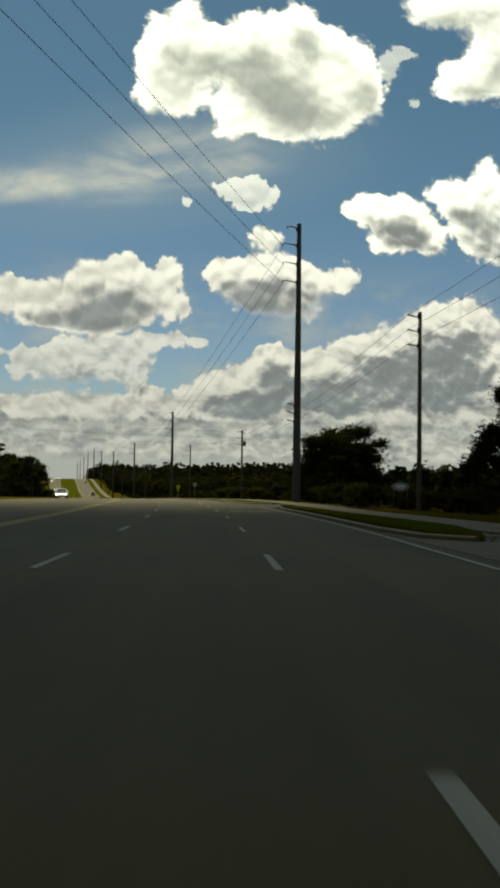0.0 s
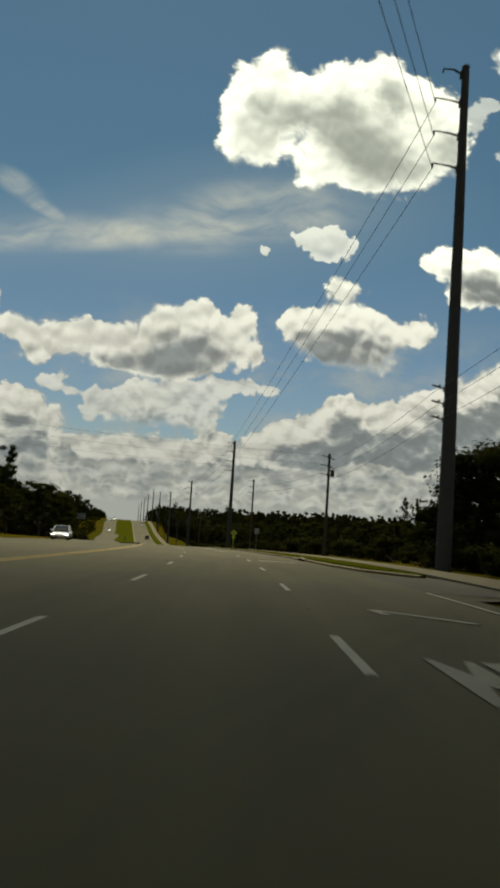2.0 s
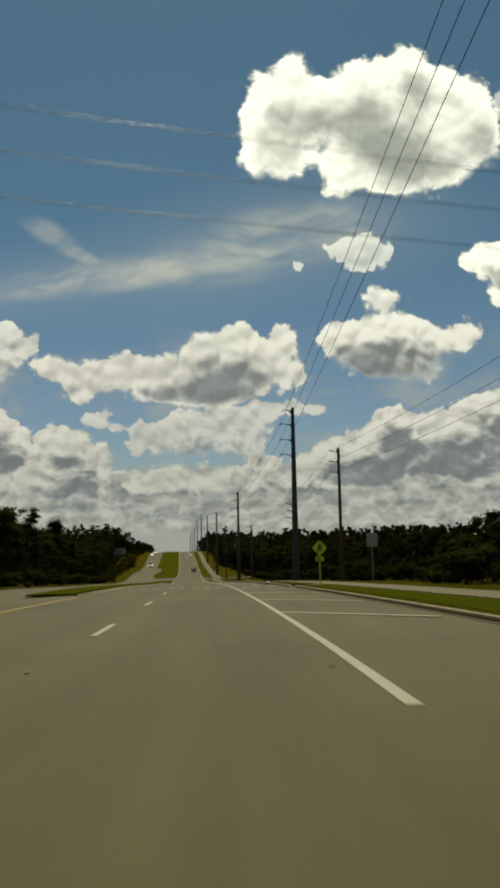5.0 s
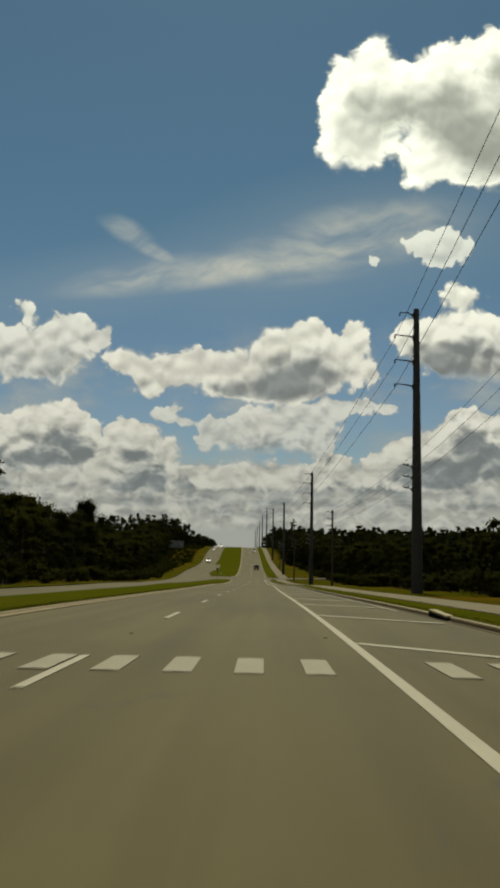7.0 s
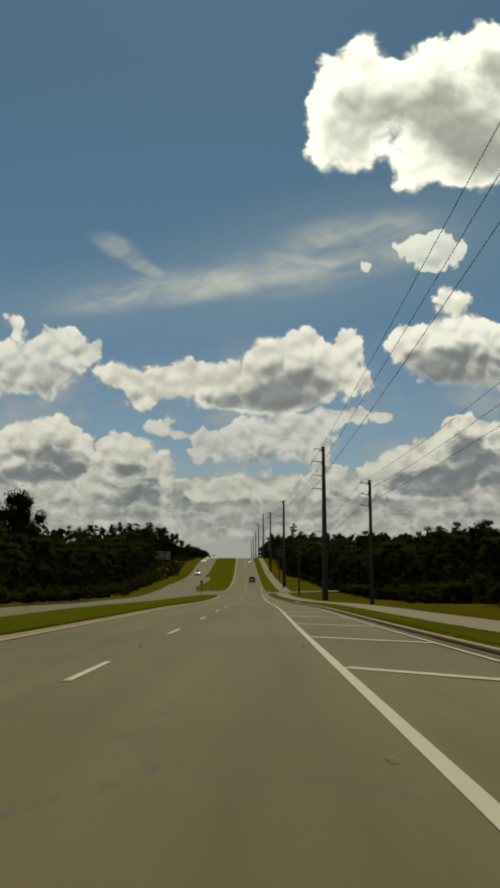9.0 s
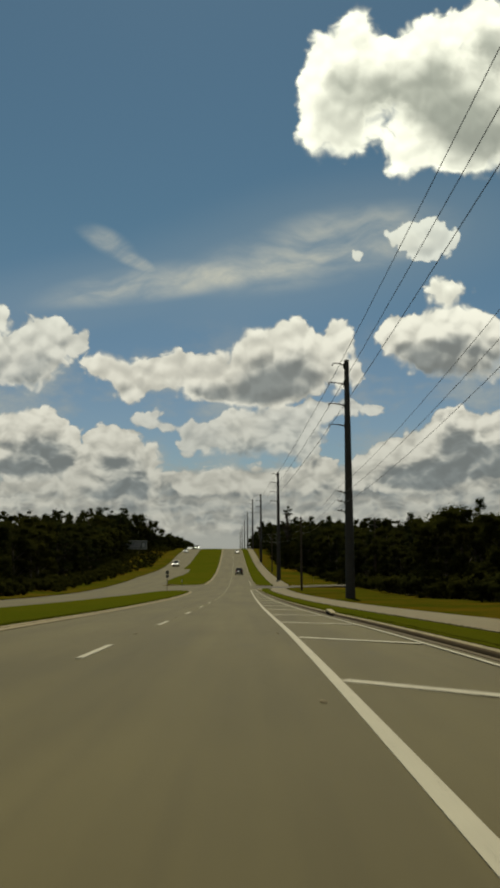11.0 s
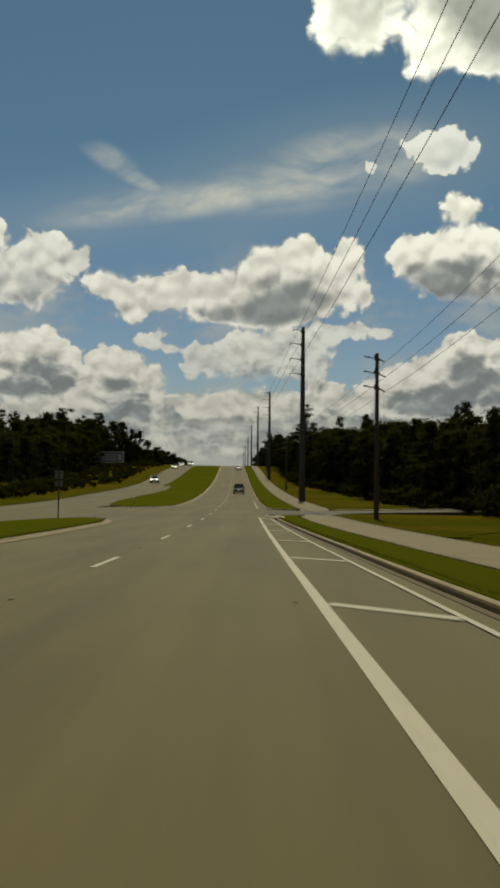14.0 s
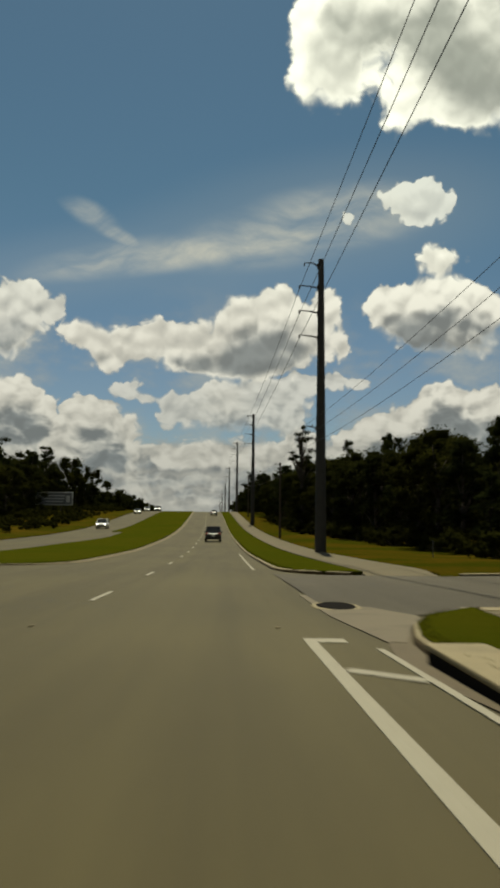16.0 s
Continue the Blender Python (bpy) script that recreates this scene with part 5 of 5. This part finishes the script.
tufts([(110, 382.4, off(KERB_RIGHT, 0.17), 0.07, 0.17, 0.032, 24), (110, 382.4, off(PATH_LEFT, -0.03), 0.07, 0.17, 0.03, 12),
       (156, 373, off(MEDIAN_FACE, -0.10), 0.07, 0.09, 0.055, 14), (408, 520, off(MEDIAN2_FACE, -0.10), 0.07, 0.09, 0.05, 8), (402, 470, off(KERB_FAR, 0.22), 0.07, 0.16, 0.05, 10)],
      3, BLADE, "short mown green grass spilling over kerb and path edges")
tufts([(29, 71, off(ISLAND, 0.25), 0.10, 0.16, 0.07, 30), (28, 40, lambda s: 7.6, 1.0, 0.03, 0.05, 30), (86, 110, off(ISLAND2, 0.25), 0.12, 0.16, 0.06, 24), (20, 383, off(PATH_RIGHT, 0.15), 0.13, lambda s: ground_height(s, PATH_RIGHT(s) + 0.15), 0.15, 12),
       (400, 560, off(PATH_RIGHT, 0.15), 0.13, lambda s: ground_height(s, PATH_RIGHT(s) + 0.15), 0.15, 8)],
      4, STRAW, "rough dry grass beside the path and before the woods")

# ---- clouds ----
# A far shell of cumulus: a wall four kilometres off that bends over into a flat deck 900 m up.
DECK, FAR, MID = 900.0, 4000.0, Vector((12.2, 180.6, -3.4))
# each cloud is a heap of round heads: across, up, half width, half height, as slopes from the road
BIG_CLOUD = [(0.12, 0.64, 0.022, 0.024), (0.088, 0.592, 0.027, 0.031), (0.067, 0.547, 0.02, 0.03), (0.063, 0.489, 0.016, 0.024), (0.103, 0.541, 0.047, 0.053), (0.103, 0.491, 0.029, 0.025), (0.147, 0.581, 0.051, 0.038), (0.203, 0.616, 0.029, 0.03), (0.245, 0.629, 0.019, 0.02), (0.273, 0.642, 0.023, 0.023), (0.29, 0.609, 0.033, 0.042), (0.325, 0.621, 0.018, 0.021), (0.351, 0.579, 0.033, 0.042), (0.371, 0.536, 0.025, 0.036), (0.318, 0.515, 0.051, 0.051), (0.253, 0.503, 0.055, 0.048), (0.216, 0.549, 0.055, 0.056), (0.179, 0.472, 0.028, 0.032), (0.236, 0.464, 0.032, 0.015)]
SIDE_CLOUD = [(0.404, 0.591, 0.019, 0.022), (0.4, 0.567, 0.013, 0.017), (0.429, 0.604, 0.021, 0.011), (0.44, 0.527, 0.008, 0.008)]
SMALL_CLOUD = [(0.173, 0.37, 0.023, 0.016), (0.206, 0.375, 0.027, 0.017), (0.224, 0.362, 0.016, 0.013), (0.198, 0.355, 0.026, 0.01), (0.117, 0.351, 0.011, 0.009)]
CENTRE_CLOUD = [(0.223, 0.304, 0.029, 0.019), (0.176, 0.264, 0.021, 0.019), (0.155, 0.262, 0.013, 0.013), (0.206, 0.245, 0.05, 0.03), (0.256, 0.265, 0.035, 0.028), (0.276, 0.245, 0.025, 0.024), (0.323, 0.259, 0.022, 0.024), (0.222, 0.274, 0.022, 0.013), (0.248, 0.213, 0.036, 0.021), (0.192, 0.238, 0.03, 0.022), (0.298, 0.25, 0.02, 0.016)]
MIDL_CLOUD = [(-0.31, 0.283, 0.016, 0.018), (-0.264, 0.247, 0.036, 0.029), (-0.296, 0.222, 0.05, 0.03), (-0.214, 0.248, 0.015, 0.015), (-0.245, 0.272, 0.008, 0.009), (-0.35, 0.24, 0.032, 0.029)]
MID_CLOUD = [(-0.193, 0.221, 0.025, 0.017), (-0.162, 0.208, 0.027, 0.02), (-0.151, 0.187, 0.02, 0.015), (-0.116, 0.204, 0.028, 0.022), (-0.104, 0.222, 0.018, 0.016), (-0.076, 0.214, 0.024, 0.024), (-0.05, 0.191, 0.03, 0.018), (-0.052, 0.215, 0.012, 0.014), (-0.018, 0.213, 0.022, 0.027), (0.035, 0.254, 0.027, 0.021), (0.094, 0.252, 0.019, 0.022), (0.003, 0.234, 0.028, 0.025), (0.042, 0.213, 0.066, 0.034), (0.115, 0.209, 0.009, 0.011), (-0.011, 0.184, 0.057, 0.014)]
LOW_CLOUD = [(-0.131, 0.154, 0.018, 0.013), (-0.11, 0.143, 0.011, 0.006), (-0.082, 0.136, 0.013, 0.014), (-0.061, 0.131, 0.034, 0.022), (-0.029, 0.139, 0.024, 0.022), (0.006, 0.132, 0.039, 0.023), (0.053, 0.126, 0.026, 0.022), (0.02, 0.157, 0.028, 0.014), (0.062, 0.165, 0.026, 0.015), (0.105, 0.168, 0.023, 0.014), (0.14, 0.165, 0.012, 0.008)]
BANKL_CLOUD = [(-0.286, 0.139, 0.039, 0.026), (-0.255, 0.142, 0.032, 0.025), (-0.229, 0.117, 0.025, 0.027), (-0.292, 0.107, 0.046, 0.021), (-0.246, 0.096, 0.046, 0.014), (-0.349, 0.118, 0.042, 0.032)]
BANKM_CLOUD = [(-0.092, 0.082, 0.016, 0.012), (-0.067, 0.076, 0.037, 0.016), (-0.039, 0.083, 0.021, 0.014), (-0.018, 0.074, 0.028, 0.02), (0.009, 0.079, 0.031, 0.016), (0.044, 0.085, 0.024, 0.016), (0.072, 0.095, 0.021, 0.018), (0.093, 0.081, 0.042, 0.018)]
BANKR_CLOUD = [(0.128, 0.105, 0.024, 0.018), (0.156, 0.109, 0.022, 0.02), (0.184, 0.116, 0.028, 0.021), (0.212, 0.144, 0.02, 0.021), (0.234, 0.151, 0.02, 0.016), (0.255, 0.137, 0.028, 0.025), (0.216, 0.108, 0.045, 0.028), (0.275, 0.122, 0.028, 0.028), (0.304, 0.129, 0.031, 0.032), (0.18, 0.084, 0.073, 0.019), (0.32, 0.101, 0.052, 0.032), (0.352, 0.15, 0.04, 0.03), (0.392, 0.157, 0.034, 0.03), (0.43, 0.175, 0.04, 0.032), (0.474, 0.2, 0.05, 0.04), (0.42, 0.12, 0.09, 0.045), (0.5, 0.15, 0.08, 0.06)]
RIGHT_CLOUD = [(0.332, 0.353, 0.013, 0.011), (0.364, 0.364, 0.026, 0.021), (0.393, 0.354, 0.034, 0.029), (0.42, 0.369, 0.02, 0.02), (0.431, 0.335, 0.041, 0.032), (0.387, 0.319, 0.032, 0.024), (0.447, 0.323, 0.024, 0.021)]
RIGHT2_CLOUD = [(0.469, 0.391, 0.022, 0.025), (0.49, 0.379, 0.027, 0.027), (0.54, 0.424, 0.022, 0.029), (0.539, 0.383, 0.041, 0.039), (0.522, 0.337, 0.038, 0.036), (0.547, 0.317, 0.031, 0.027)]
UPPER_CLOUD = [(0.47, 0.678, 0.04, 0.03), (0.517, 0.694, 0.053, 0.036), (0.575, 0.707, 0.049, 0.036), (0.504, 0.579, 0.023, 0.017), (0.527, 0.572, 0.047, 0.029), (0.562, 0.601, 0.043, 0.05), (0.574, 0.637, 0.029, 0.03), (0.502, 0.551, 0.033, 0.014)]
BANKLL_CLOUD = [(-0.191, 0.128, 0.02, 0.018), (-0.166, 0.131, 0.02, 0.015), (-0.152, 0.11, 0.028, 0.021), (-0.172, 0.085, 0.042, 0.028), (-0.141, 0.082, 0.022, 0.021), (-0.211, 0.079, 0.035, 0.021)]
CLOUDS = dict(big=BIG_CLOUD, side=SIDE_CLOUD, small=SMALL_CLOUD, centre=CENTRE_CLOUD, midl=MIDL_CLOUD, mid=MID_CLOUD, low=LOW_CLOUD, bankl=BANKL_CLOUD, bankm=BANKM_CLOUD, bankr=BANKR_CLOUD, right=RIGHT_CLOUD, right2=RIGHT2_CLOUD, upper=UPPER_CLOUD, bankll=BANKLL_CLOUD)
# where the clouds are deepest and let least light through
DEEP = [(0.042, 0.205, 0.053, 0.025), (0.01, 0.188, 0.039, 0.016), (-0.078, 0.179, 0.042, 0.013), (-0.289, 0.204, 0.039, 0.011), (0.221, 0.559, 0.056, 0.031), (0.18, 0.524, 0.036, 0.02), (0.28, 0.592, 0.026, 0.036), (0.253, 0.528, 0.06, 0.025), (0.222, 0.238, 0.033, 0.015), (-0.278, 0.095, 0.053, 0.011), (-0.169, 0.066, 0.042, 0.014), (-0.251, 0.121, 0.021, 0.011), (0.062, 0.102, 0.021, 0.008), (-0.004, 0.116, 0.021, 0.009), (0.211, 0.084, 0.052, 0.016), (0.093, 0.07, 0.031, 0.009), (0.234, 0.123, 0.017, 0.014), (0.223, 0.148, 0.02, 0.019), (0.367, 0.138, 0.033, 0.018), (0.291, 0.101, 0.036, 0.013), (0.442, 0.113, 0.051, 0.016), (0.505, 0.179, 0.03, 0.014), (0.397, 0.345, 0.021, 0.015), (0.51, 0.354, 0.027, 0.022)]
ORDER = ("bankr", "bankm", "bankl", "bankll", "low", "midl", "mid", "centre", "small", "right", "right2", "side", "upper", "big")
# how solid the thinner clouds are, and which are made of many small heads
THIN = {"small": 0.74, "side": 0.60, "midl": 0.90, "low": 0.86}
BANKS = ("bankr", "bankm", "bankl", "bankll", "low")


def flat_noise(k, p, scale, detail, rough, out=0):
    n = k.add("ShaderNodeTexNoise")
    n.noise_dimensions = "2D"
    k.put(n.inputs["Vector"], p)
    n.inputs["Scale"].default_value = scale
    n.inputs["Detail"].default_value = detail
    n.inputs["Roughness"].default_value = rough
    return n.outputs[out]


def heads(k, p, scale, smooth=0.3):
    """Rounded cauliflower heads, 0 at the middle of a head."""
    n = k.add("ShaderNodeTexVoronoi", feature="SMOOTH_F1")
    n.voronoi_dimensions = "2D"
    k.put(n.inputs["Vector"], p)
    n.inputs["Scale"].default_value = scale
    n.inputs["Smoothness"].default_value = smooth
    return n.outputs[0]


def heap_of(k, p, rows):
    """How thick the cloud is at a point: soft heads added up, over the threshold of its edge."""
    total = None
    for u, v, ru, rv in rows:
        q = k.vec("MULTIPLY_ADD", p, (1 / ru, 1 / rv, 0), (-u / ru, -v / rv, 0))
        d = k.math("EXPONENT", k.math("MULTIPLY", k.vec("DOT_PRODUCT", q, q), -1.1))
        weight = min(1.25, max(0.75, (math.sqrt(ru * rv) / 0.03) ** 0.4))
        total = k.math("MULTIPLY_ADD", d, weight, -0.38 if total is None else total)
    return total


ROWS = ((0.036, 0.008, 0.024), (0.052, 0.010, 0.036), (0.070, 0.013, 0.050), (0.090, 0.017, 0.066))  # crest, sway, base


def group_of(name, build):
    """A node group with a point for its input and the named values that build() makes of it for its outputs."""
    g = bpy.data.node_groups.new(name, "ShaderNodeTree")
    g.interface.new_socket("Point", in_out="INPUT", socket_type="NodeSocketVector")
    gi, go = g.nodes.new("NodeGroupInput"), g.nodes.new("NodeGroupOutput")
    for i, (nm, v) in enumerate(build(Nodes(g), gi.outputs[0])):
        g.interface.new_socket(nm, in_out="OUTPUT", socket_type="NodeSocketFloat")
        g.links.new(v, go.inputs[i])
    return g


def stirred(k, p):
    wob = k.vec("SUBTRACT", flat_noise(k, p, 18.0, 4.0, 0.55, 1), (0.5, 0.5, 0.5))
    return k.vec("MULTIPLY_ADD", wob, (0.020, 0.016, 0.0), p)


def cloud_heads(k, p):
    """The relief of the heads: for edges, for far rows, and the larger puffs alone."""
    curl = k.vec("MULTIPLY_ADD", flat_noise(k, p, 34.0, 2.0, 0.5, 1), (0.016, 0.016, 0.0), stirred(k, p))
    big = k.math("MULTIPLY_ADD", heads(k, curl, 20.0, 0.2), -0.62, 0.30)
    mid = k.math("MULTIPLY_ADD", heads(k, curl, 46.0, 0.2), -0.60, 0.28)
    tiny = k.math("MULTIPLY_ADD", heads(k, curl, 105.0, 0.2), -0.36, 0.17)
    fine = k.math("ADD", tiny, k.math("MULTIPLY_ADD", flat_noise(k, curl, 60.0, 6.0, 0.6), 0.44, -0.22))
    low = k.vec("MULTIPLY", curl, (1.0, 1.7, 1.0))
    small = k.math("ADD", k.math("MULTIPLY_ADD", heads(k, low, 36.0, 0.2), -0.62, 0.30), k.math("MULTIPLY_ADD", heads(k, low, 80.0, 0.2), -0.42, 0.20))
    small = k.math("ADD", small, k.math("MULTIPLY_ADD", flat_noise(k, low, 60.0, 5.0, 0.55), 0.30, -0.15))
    puffs = k.math("MULTIPLY_ADD", big, 1.3, mid)
    return [("Heads", k.math("ADD", k.math("ADD", big, mid), fine)), ("Small Heads", small), ("Puffs", puffs)]


def cloud_bodies(k, p):
    """The depth inside the far rows and inside each cloud."""
    p2 = stirred(k, p)
    sep = k.add("ShaderNodeSeparateXYZ")
    k.put(sep.inputs[0], p2)
    outs = []
    for i, (top, amp, base) in enumerate(ROWS):
        side = k.add("ShaderNodeCombineXYZ")
        k.put(side.inputs[0], sep.outputs[0])
        side.inputs[1].default_value = 3.7 * i
        crest = k.math("MULTIPLY_ADD", flat_noise(k, side.outputs[0], 11.0 + 2.0 * i, 2.0, 0.5), 2 * amp, top - amp)
        outs.append(("Row", k.math("MULTIPLY", k.math("SUBTRACT", crest, sep.outputs[1]), 24.0)))
    return outs + [("Body", k.math("MINIMUM", heap_of(k, p2, CLOUDS[c]), 2.0)) for c in ORDER]


def cloud_material():
    m = bpy.data.materials.new("cumulus_cloud")
    m.use_nodes = True
    m.cycles.emission_sampling = "NONE"
    t = m.node_tree
    t.nodes.clear()
    n = Nodes(t)
    p = n.add("ShaderNodeUVMap").outputs[0]
    high = n.add("ShaderNodeSeparateXYZ")
    n.put(high.inputs[0], p)
    up = high.outputs[1]
    relief_group, body_group = group_of("cloud_heads", cloud_heads), group_of("cloud_bodies", cloud_bodies)

    def field(group, shift):
        grp = n.add("ShaderNodeGroup")
        grp.node_tree = group
        n.put(grp.inputs[0], n.vec("ADD", p, shift))
        return list(grp.outputs)
    head, sunny = field(relief_group, (0, 0, 0)), field(relief_group, (-0.003, 0.010, 0.0))
    here, above = field(body_group, (0, 0, 0)), field(body_group, (-0.008, 0.026, 0.0))
    uneven = n.ramp(flat_noise(n, p, 9.0, 3.0, 0.5), 0.28, 0.72, 0.0, 1.0, False)
    vapour = n.ramp(flat_noise(n, n.vec("ADD", p, (4.2, 1.1, 0.0)), 8.0, 3.0, 0.55), 0.50, 0.72)
    white = n.mix(n.ramp(up, 0.05, 0.20), (0.47, 0.468, 0.457), (0.68, 0.667, 0.64))
    white = n.mix(n.ramp(up, 0.20, 0.42), white, (1.14, 1.15, 1.07))
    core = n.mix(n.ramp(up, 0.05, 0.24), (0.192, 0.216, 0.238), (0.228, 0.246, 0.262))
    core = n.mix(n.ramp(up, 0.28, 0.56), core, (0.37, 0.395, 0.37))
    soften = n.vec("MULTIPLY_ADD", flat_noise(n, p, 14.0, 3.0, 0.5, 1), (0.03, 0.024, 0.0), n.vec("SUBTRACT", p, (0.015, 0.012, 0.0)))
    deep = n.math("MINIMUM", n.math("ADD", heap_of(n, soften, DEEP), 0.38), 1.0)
    calm = n.ramp(up, 0.25, 0.5, -0.95, -0.28)
    mild = n.ramp(up, 0.25, 0.5, 0.66, 0.50)
    blur = n.ramp(up, 0.25, 0.5, 0.16, 0.26)
    low_light, high_light = n.ramp(up, 0.25, 0.5, 0.84, 0.94), n.ramp(up, 0.25, 0.5, 1.12, 1.05)
    dense = n.ramp(up, 0.24, 0.50, 1.25, 1.55)
    # bright haze between the rows at the horizon
    haze = n.ramp(n.math("MULTIPLY_ADD", head[1], 0.03, up), 0.108, 0.070)
    colour = n.mix(n.ramp(up, 0.0, 0.12), (0.34, 0.35, 0.352), (0.315, 0.325, 0.33))
    thin = n.ramp(flat_noise(n, n.vec("MULTIPLY", p, (1.0, 1.9, 1.0)), 9.0, 5.0, 0.6), 0.40, 0.74, 0.0, 0.62)
    thin = n.math("MULTIPLY", thin, n.math("MULTIPLY", n.ramp(up, 0.29, 0.20), n.ramp(up, 0.04, 0.09)))
    colour = n.mix(n.math("MULTIPLY", thin, n.math("SUBTRACT", 1.0, haze)), colour, (0.40, 0.43, 0.44))
    seen = n.math("MULTIPLY", n.math("SUBTRACT", 1.0, haze), n.math("SUBTRACT", 1.0, thin))
    for i in range(len(here)):
        far_row = i < len(ROWS)
        if far_row:
            h = n.math("MULTIPLY_ADD", head[1], 0.75, here[i])
            base = ROWS[i][2]
            over = n.math("MULTIPLY_ADD", uneven, 0.5, n.math("MULTIPLY_ADD", h, 1.3, -0.25))
            cover = n.math("MULTIPLY", n.ramp(h, 0.0, 0.16), n.ramp(n.math("MULTIPLY_ADD", head[1], 0.010, up), base - 0.012, base + 0.004))
            relief = n.math("SUBTRACT", head[1], sunny[1])
            grey = n.ramp(n.math("MULTIPLY_ADD", relief, -0.7, over), 0.15, 1.15)
            shade = n.mix(grey, (0.47, 0.467, 0.455), core)
        else:
            ragged = 2.0 if ORDER[i - len(ROWS)] in ("small", "side") else 1.0
            h = n.math("MULTIPLY_ADD", n.math("MULTIPLY", head[0], n.ramp(here[i], -0.36, -0.12, 0.0, ragged)), mild, here[i])
            thick = n.math("MAXIMUM", above[i], 0.0)
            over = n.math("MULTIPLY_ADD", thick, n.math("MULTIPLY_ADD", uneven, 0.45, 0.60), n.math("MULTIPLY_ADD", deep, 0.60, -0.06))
            over = n.math("MULTIPLY", over, n.ramp(h, 0.0, 0.75, 0.22, 1.0))
            soft = n.math("MULTIPLY_ADD", vapour, 0.36, n.math("MULTIPLY_ADD", n.math("MINIMUM", thick, 1.0), 0.20, blur))
            cover = n.math("MULTIPLY", n.ramp(h, -0.04, soft), THIN.get(ORDER[i - len(ROWS)], 1.0))
            if ORDER[i - len(ROWS)] in BANKS:  # many small heads, each white above and grey below
                relief = n.math("MULTIPLY_ADD", n.math("SUBTRACT", head[1], sunny[1]), 0.55, n.math("MULTIPLY", n.math("SUBTRACT", head[2], sunny[2]), 0.7))
                grey = n.ramp(n.math("MULTIPLY_ADD", relief, -1.15, n.math("MULTIPLY", n.math("MINIMUM", over, 1.15), 1.0)), 0.04, 1.10)
            else:
                relief = n.math("SUBTRACT", head[2], sunny[2])
                grey = n.ramp(n.math("MULTIPLY_ADD", relief, calm, over), 0.0, dense)
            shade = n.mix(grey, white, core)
        shade = n.mix(1.0, shade, n.ramp(relief, -0.3, 0.3, low_light, high_light), "MULTIPLY")
        colour = n.mix(cover, colour, shade)
        seen = n.math("MULTIPLY", seen, n.math("SUBTRACT", 1.0, cover))
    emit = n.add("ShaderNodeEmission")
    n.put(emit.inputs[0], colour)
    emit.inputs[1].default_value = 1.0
    clear = n.add("ShaderNodeBsdfTransparent")
    both = n.add("ShaderNodeMixShader")
    n.put(both.inputs[0], n.math("SUBTRACT", 1.0, seen))
    n.put(both.inputs[1], clear.outputs[0])
    n.put(both.inputs[2], emit.outputs[0])
    out = n.add("ShaderNodeOutputMaterial")
    n.put(out.inputs[0], both.outputs[0])
    return m


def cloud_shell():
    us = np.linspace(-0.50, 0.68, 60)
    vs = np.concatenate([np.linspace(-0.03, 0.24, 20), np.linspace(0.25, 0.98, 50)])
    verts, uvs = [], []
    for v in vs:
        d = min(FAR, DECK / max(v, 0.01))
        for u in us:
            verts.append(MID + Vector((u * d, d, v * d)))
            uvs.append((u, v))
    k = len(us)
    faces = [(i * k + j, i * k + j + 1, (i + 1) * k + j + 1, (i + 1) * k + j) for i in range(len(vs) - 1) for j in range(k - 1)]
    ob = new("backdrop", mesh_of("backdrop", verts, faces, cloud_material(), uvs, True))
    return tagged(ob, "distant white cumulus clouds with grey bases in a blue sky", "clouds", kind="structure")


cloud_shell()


def shade_cloud():
    """The cloud overhead, before the sun, whose shadow lies on the first stretch of the road."""
    m = bpy.data.materials.new("overhead_cloud")
    m.use_nodes = True
    t = m.node_tree
    t.nodes.clear()
    n = Nodes(t)
    uv = n.add("ShaderNodeUVMap").outputs[0]
    sep = n.add("ShaderNodeSeparateXYZ")
    n.put(sep.inputs[0], uv)
    sides = n.math("MINIMUM", sep.outputs[0], n.math("SUBTRACT", 1.0, sep.outputs[0]))
    edge = n.math("ADD", n.math("MINIMUM", sides, n.math("MINIMUM", sep.outputs[1], n.math("SUBTRACT", 1.0, sep.outputs[1]))), n.math("MULTIPLY_ADD", n.noise(uv, 3.0, 4.0), 0.10, -0.05))
    cover = n.ramp(edge, 0.0, 0.20)
    white = n.add("ShaderNodeBsdfDiffuse")
    white.inputs[0].default_value = (0.85, 0.85, 0.85, 1)
    clear = n.add("ShaderNodeBsdfTransparent")
    both = n.add("ShaderNodeMixShader")
    n.put(both.inputs[0], cover)
    n.put(both.inputs[1], clear.outputs[0])
    n.put(both.inputs[2], white.outputs[0])
    n.put(n.add("ShaderNodeOutputMaterial").inputs[0], both.outputs[0])
    up = 900.0
    y1, y0 = 120.0 + up / math.tan(radians(SUN_UP)), -260.0 + up / math.tan(radians(SUN_UP))
    verts, uvs, faces = [], [], []
    for i in range(13):
        for j in range(13):
            fx, fy = i / 12, j / 12
            puffy = 24 * noise.noise(Vector((fx * 4, fy * 4, 1.3)))
            verts.append((-260 + 520 * fx, y0 + (y1 - y0) * fy, up + puffy))
            uvs.append((fx, fy))
    for i in range(12):
        for j in range(12):
            k = i * 13 + j
            faces.append((k, k + 13, k + 14, k + 1))
    ob = new("cloud", mesh_of("cloud", verts, faces, m, uvs, True))
    return tagged(ob, "flat-based white cloud drifting high over the road", "cloud", kind="structure")


shade_cloud()
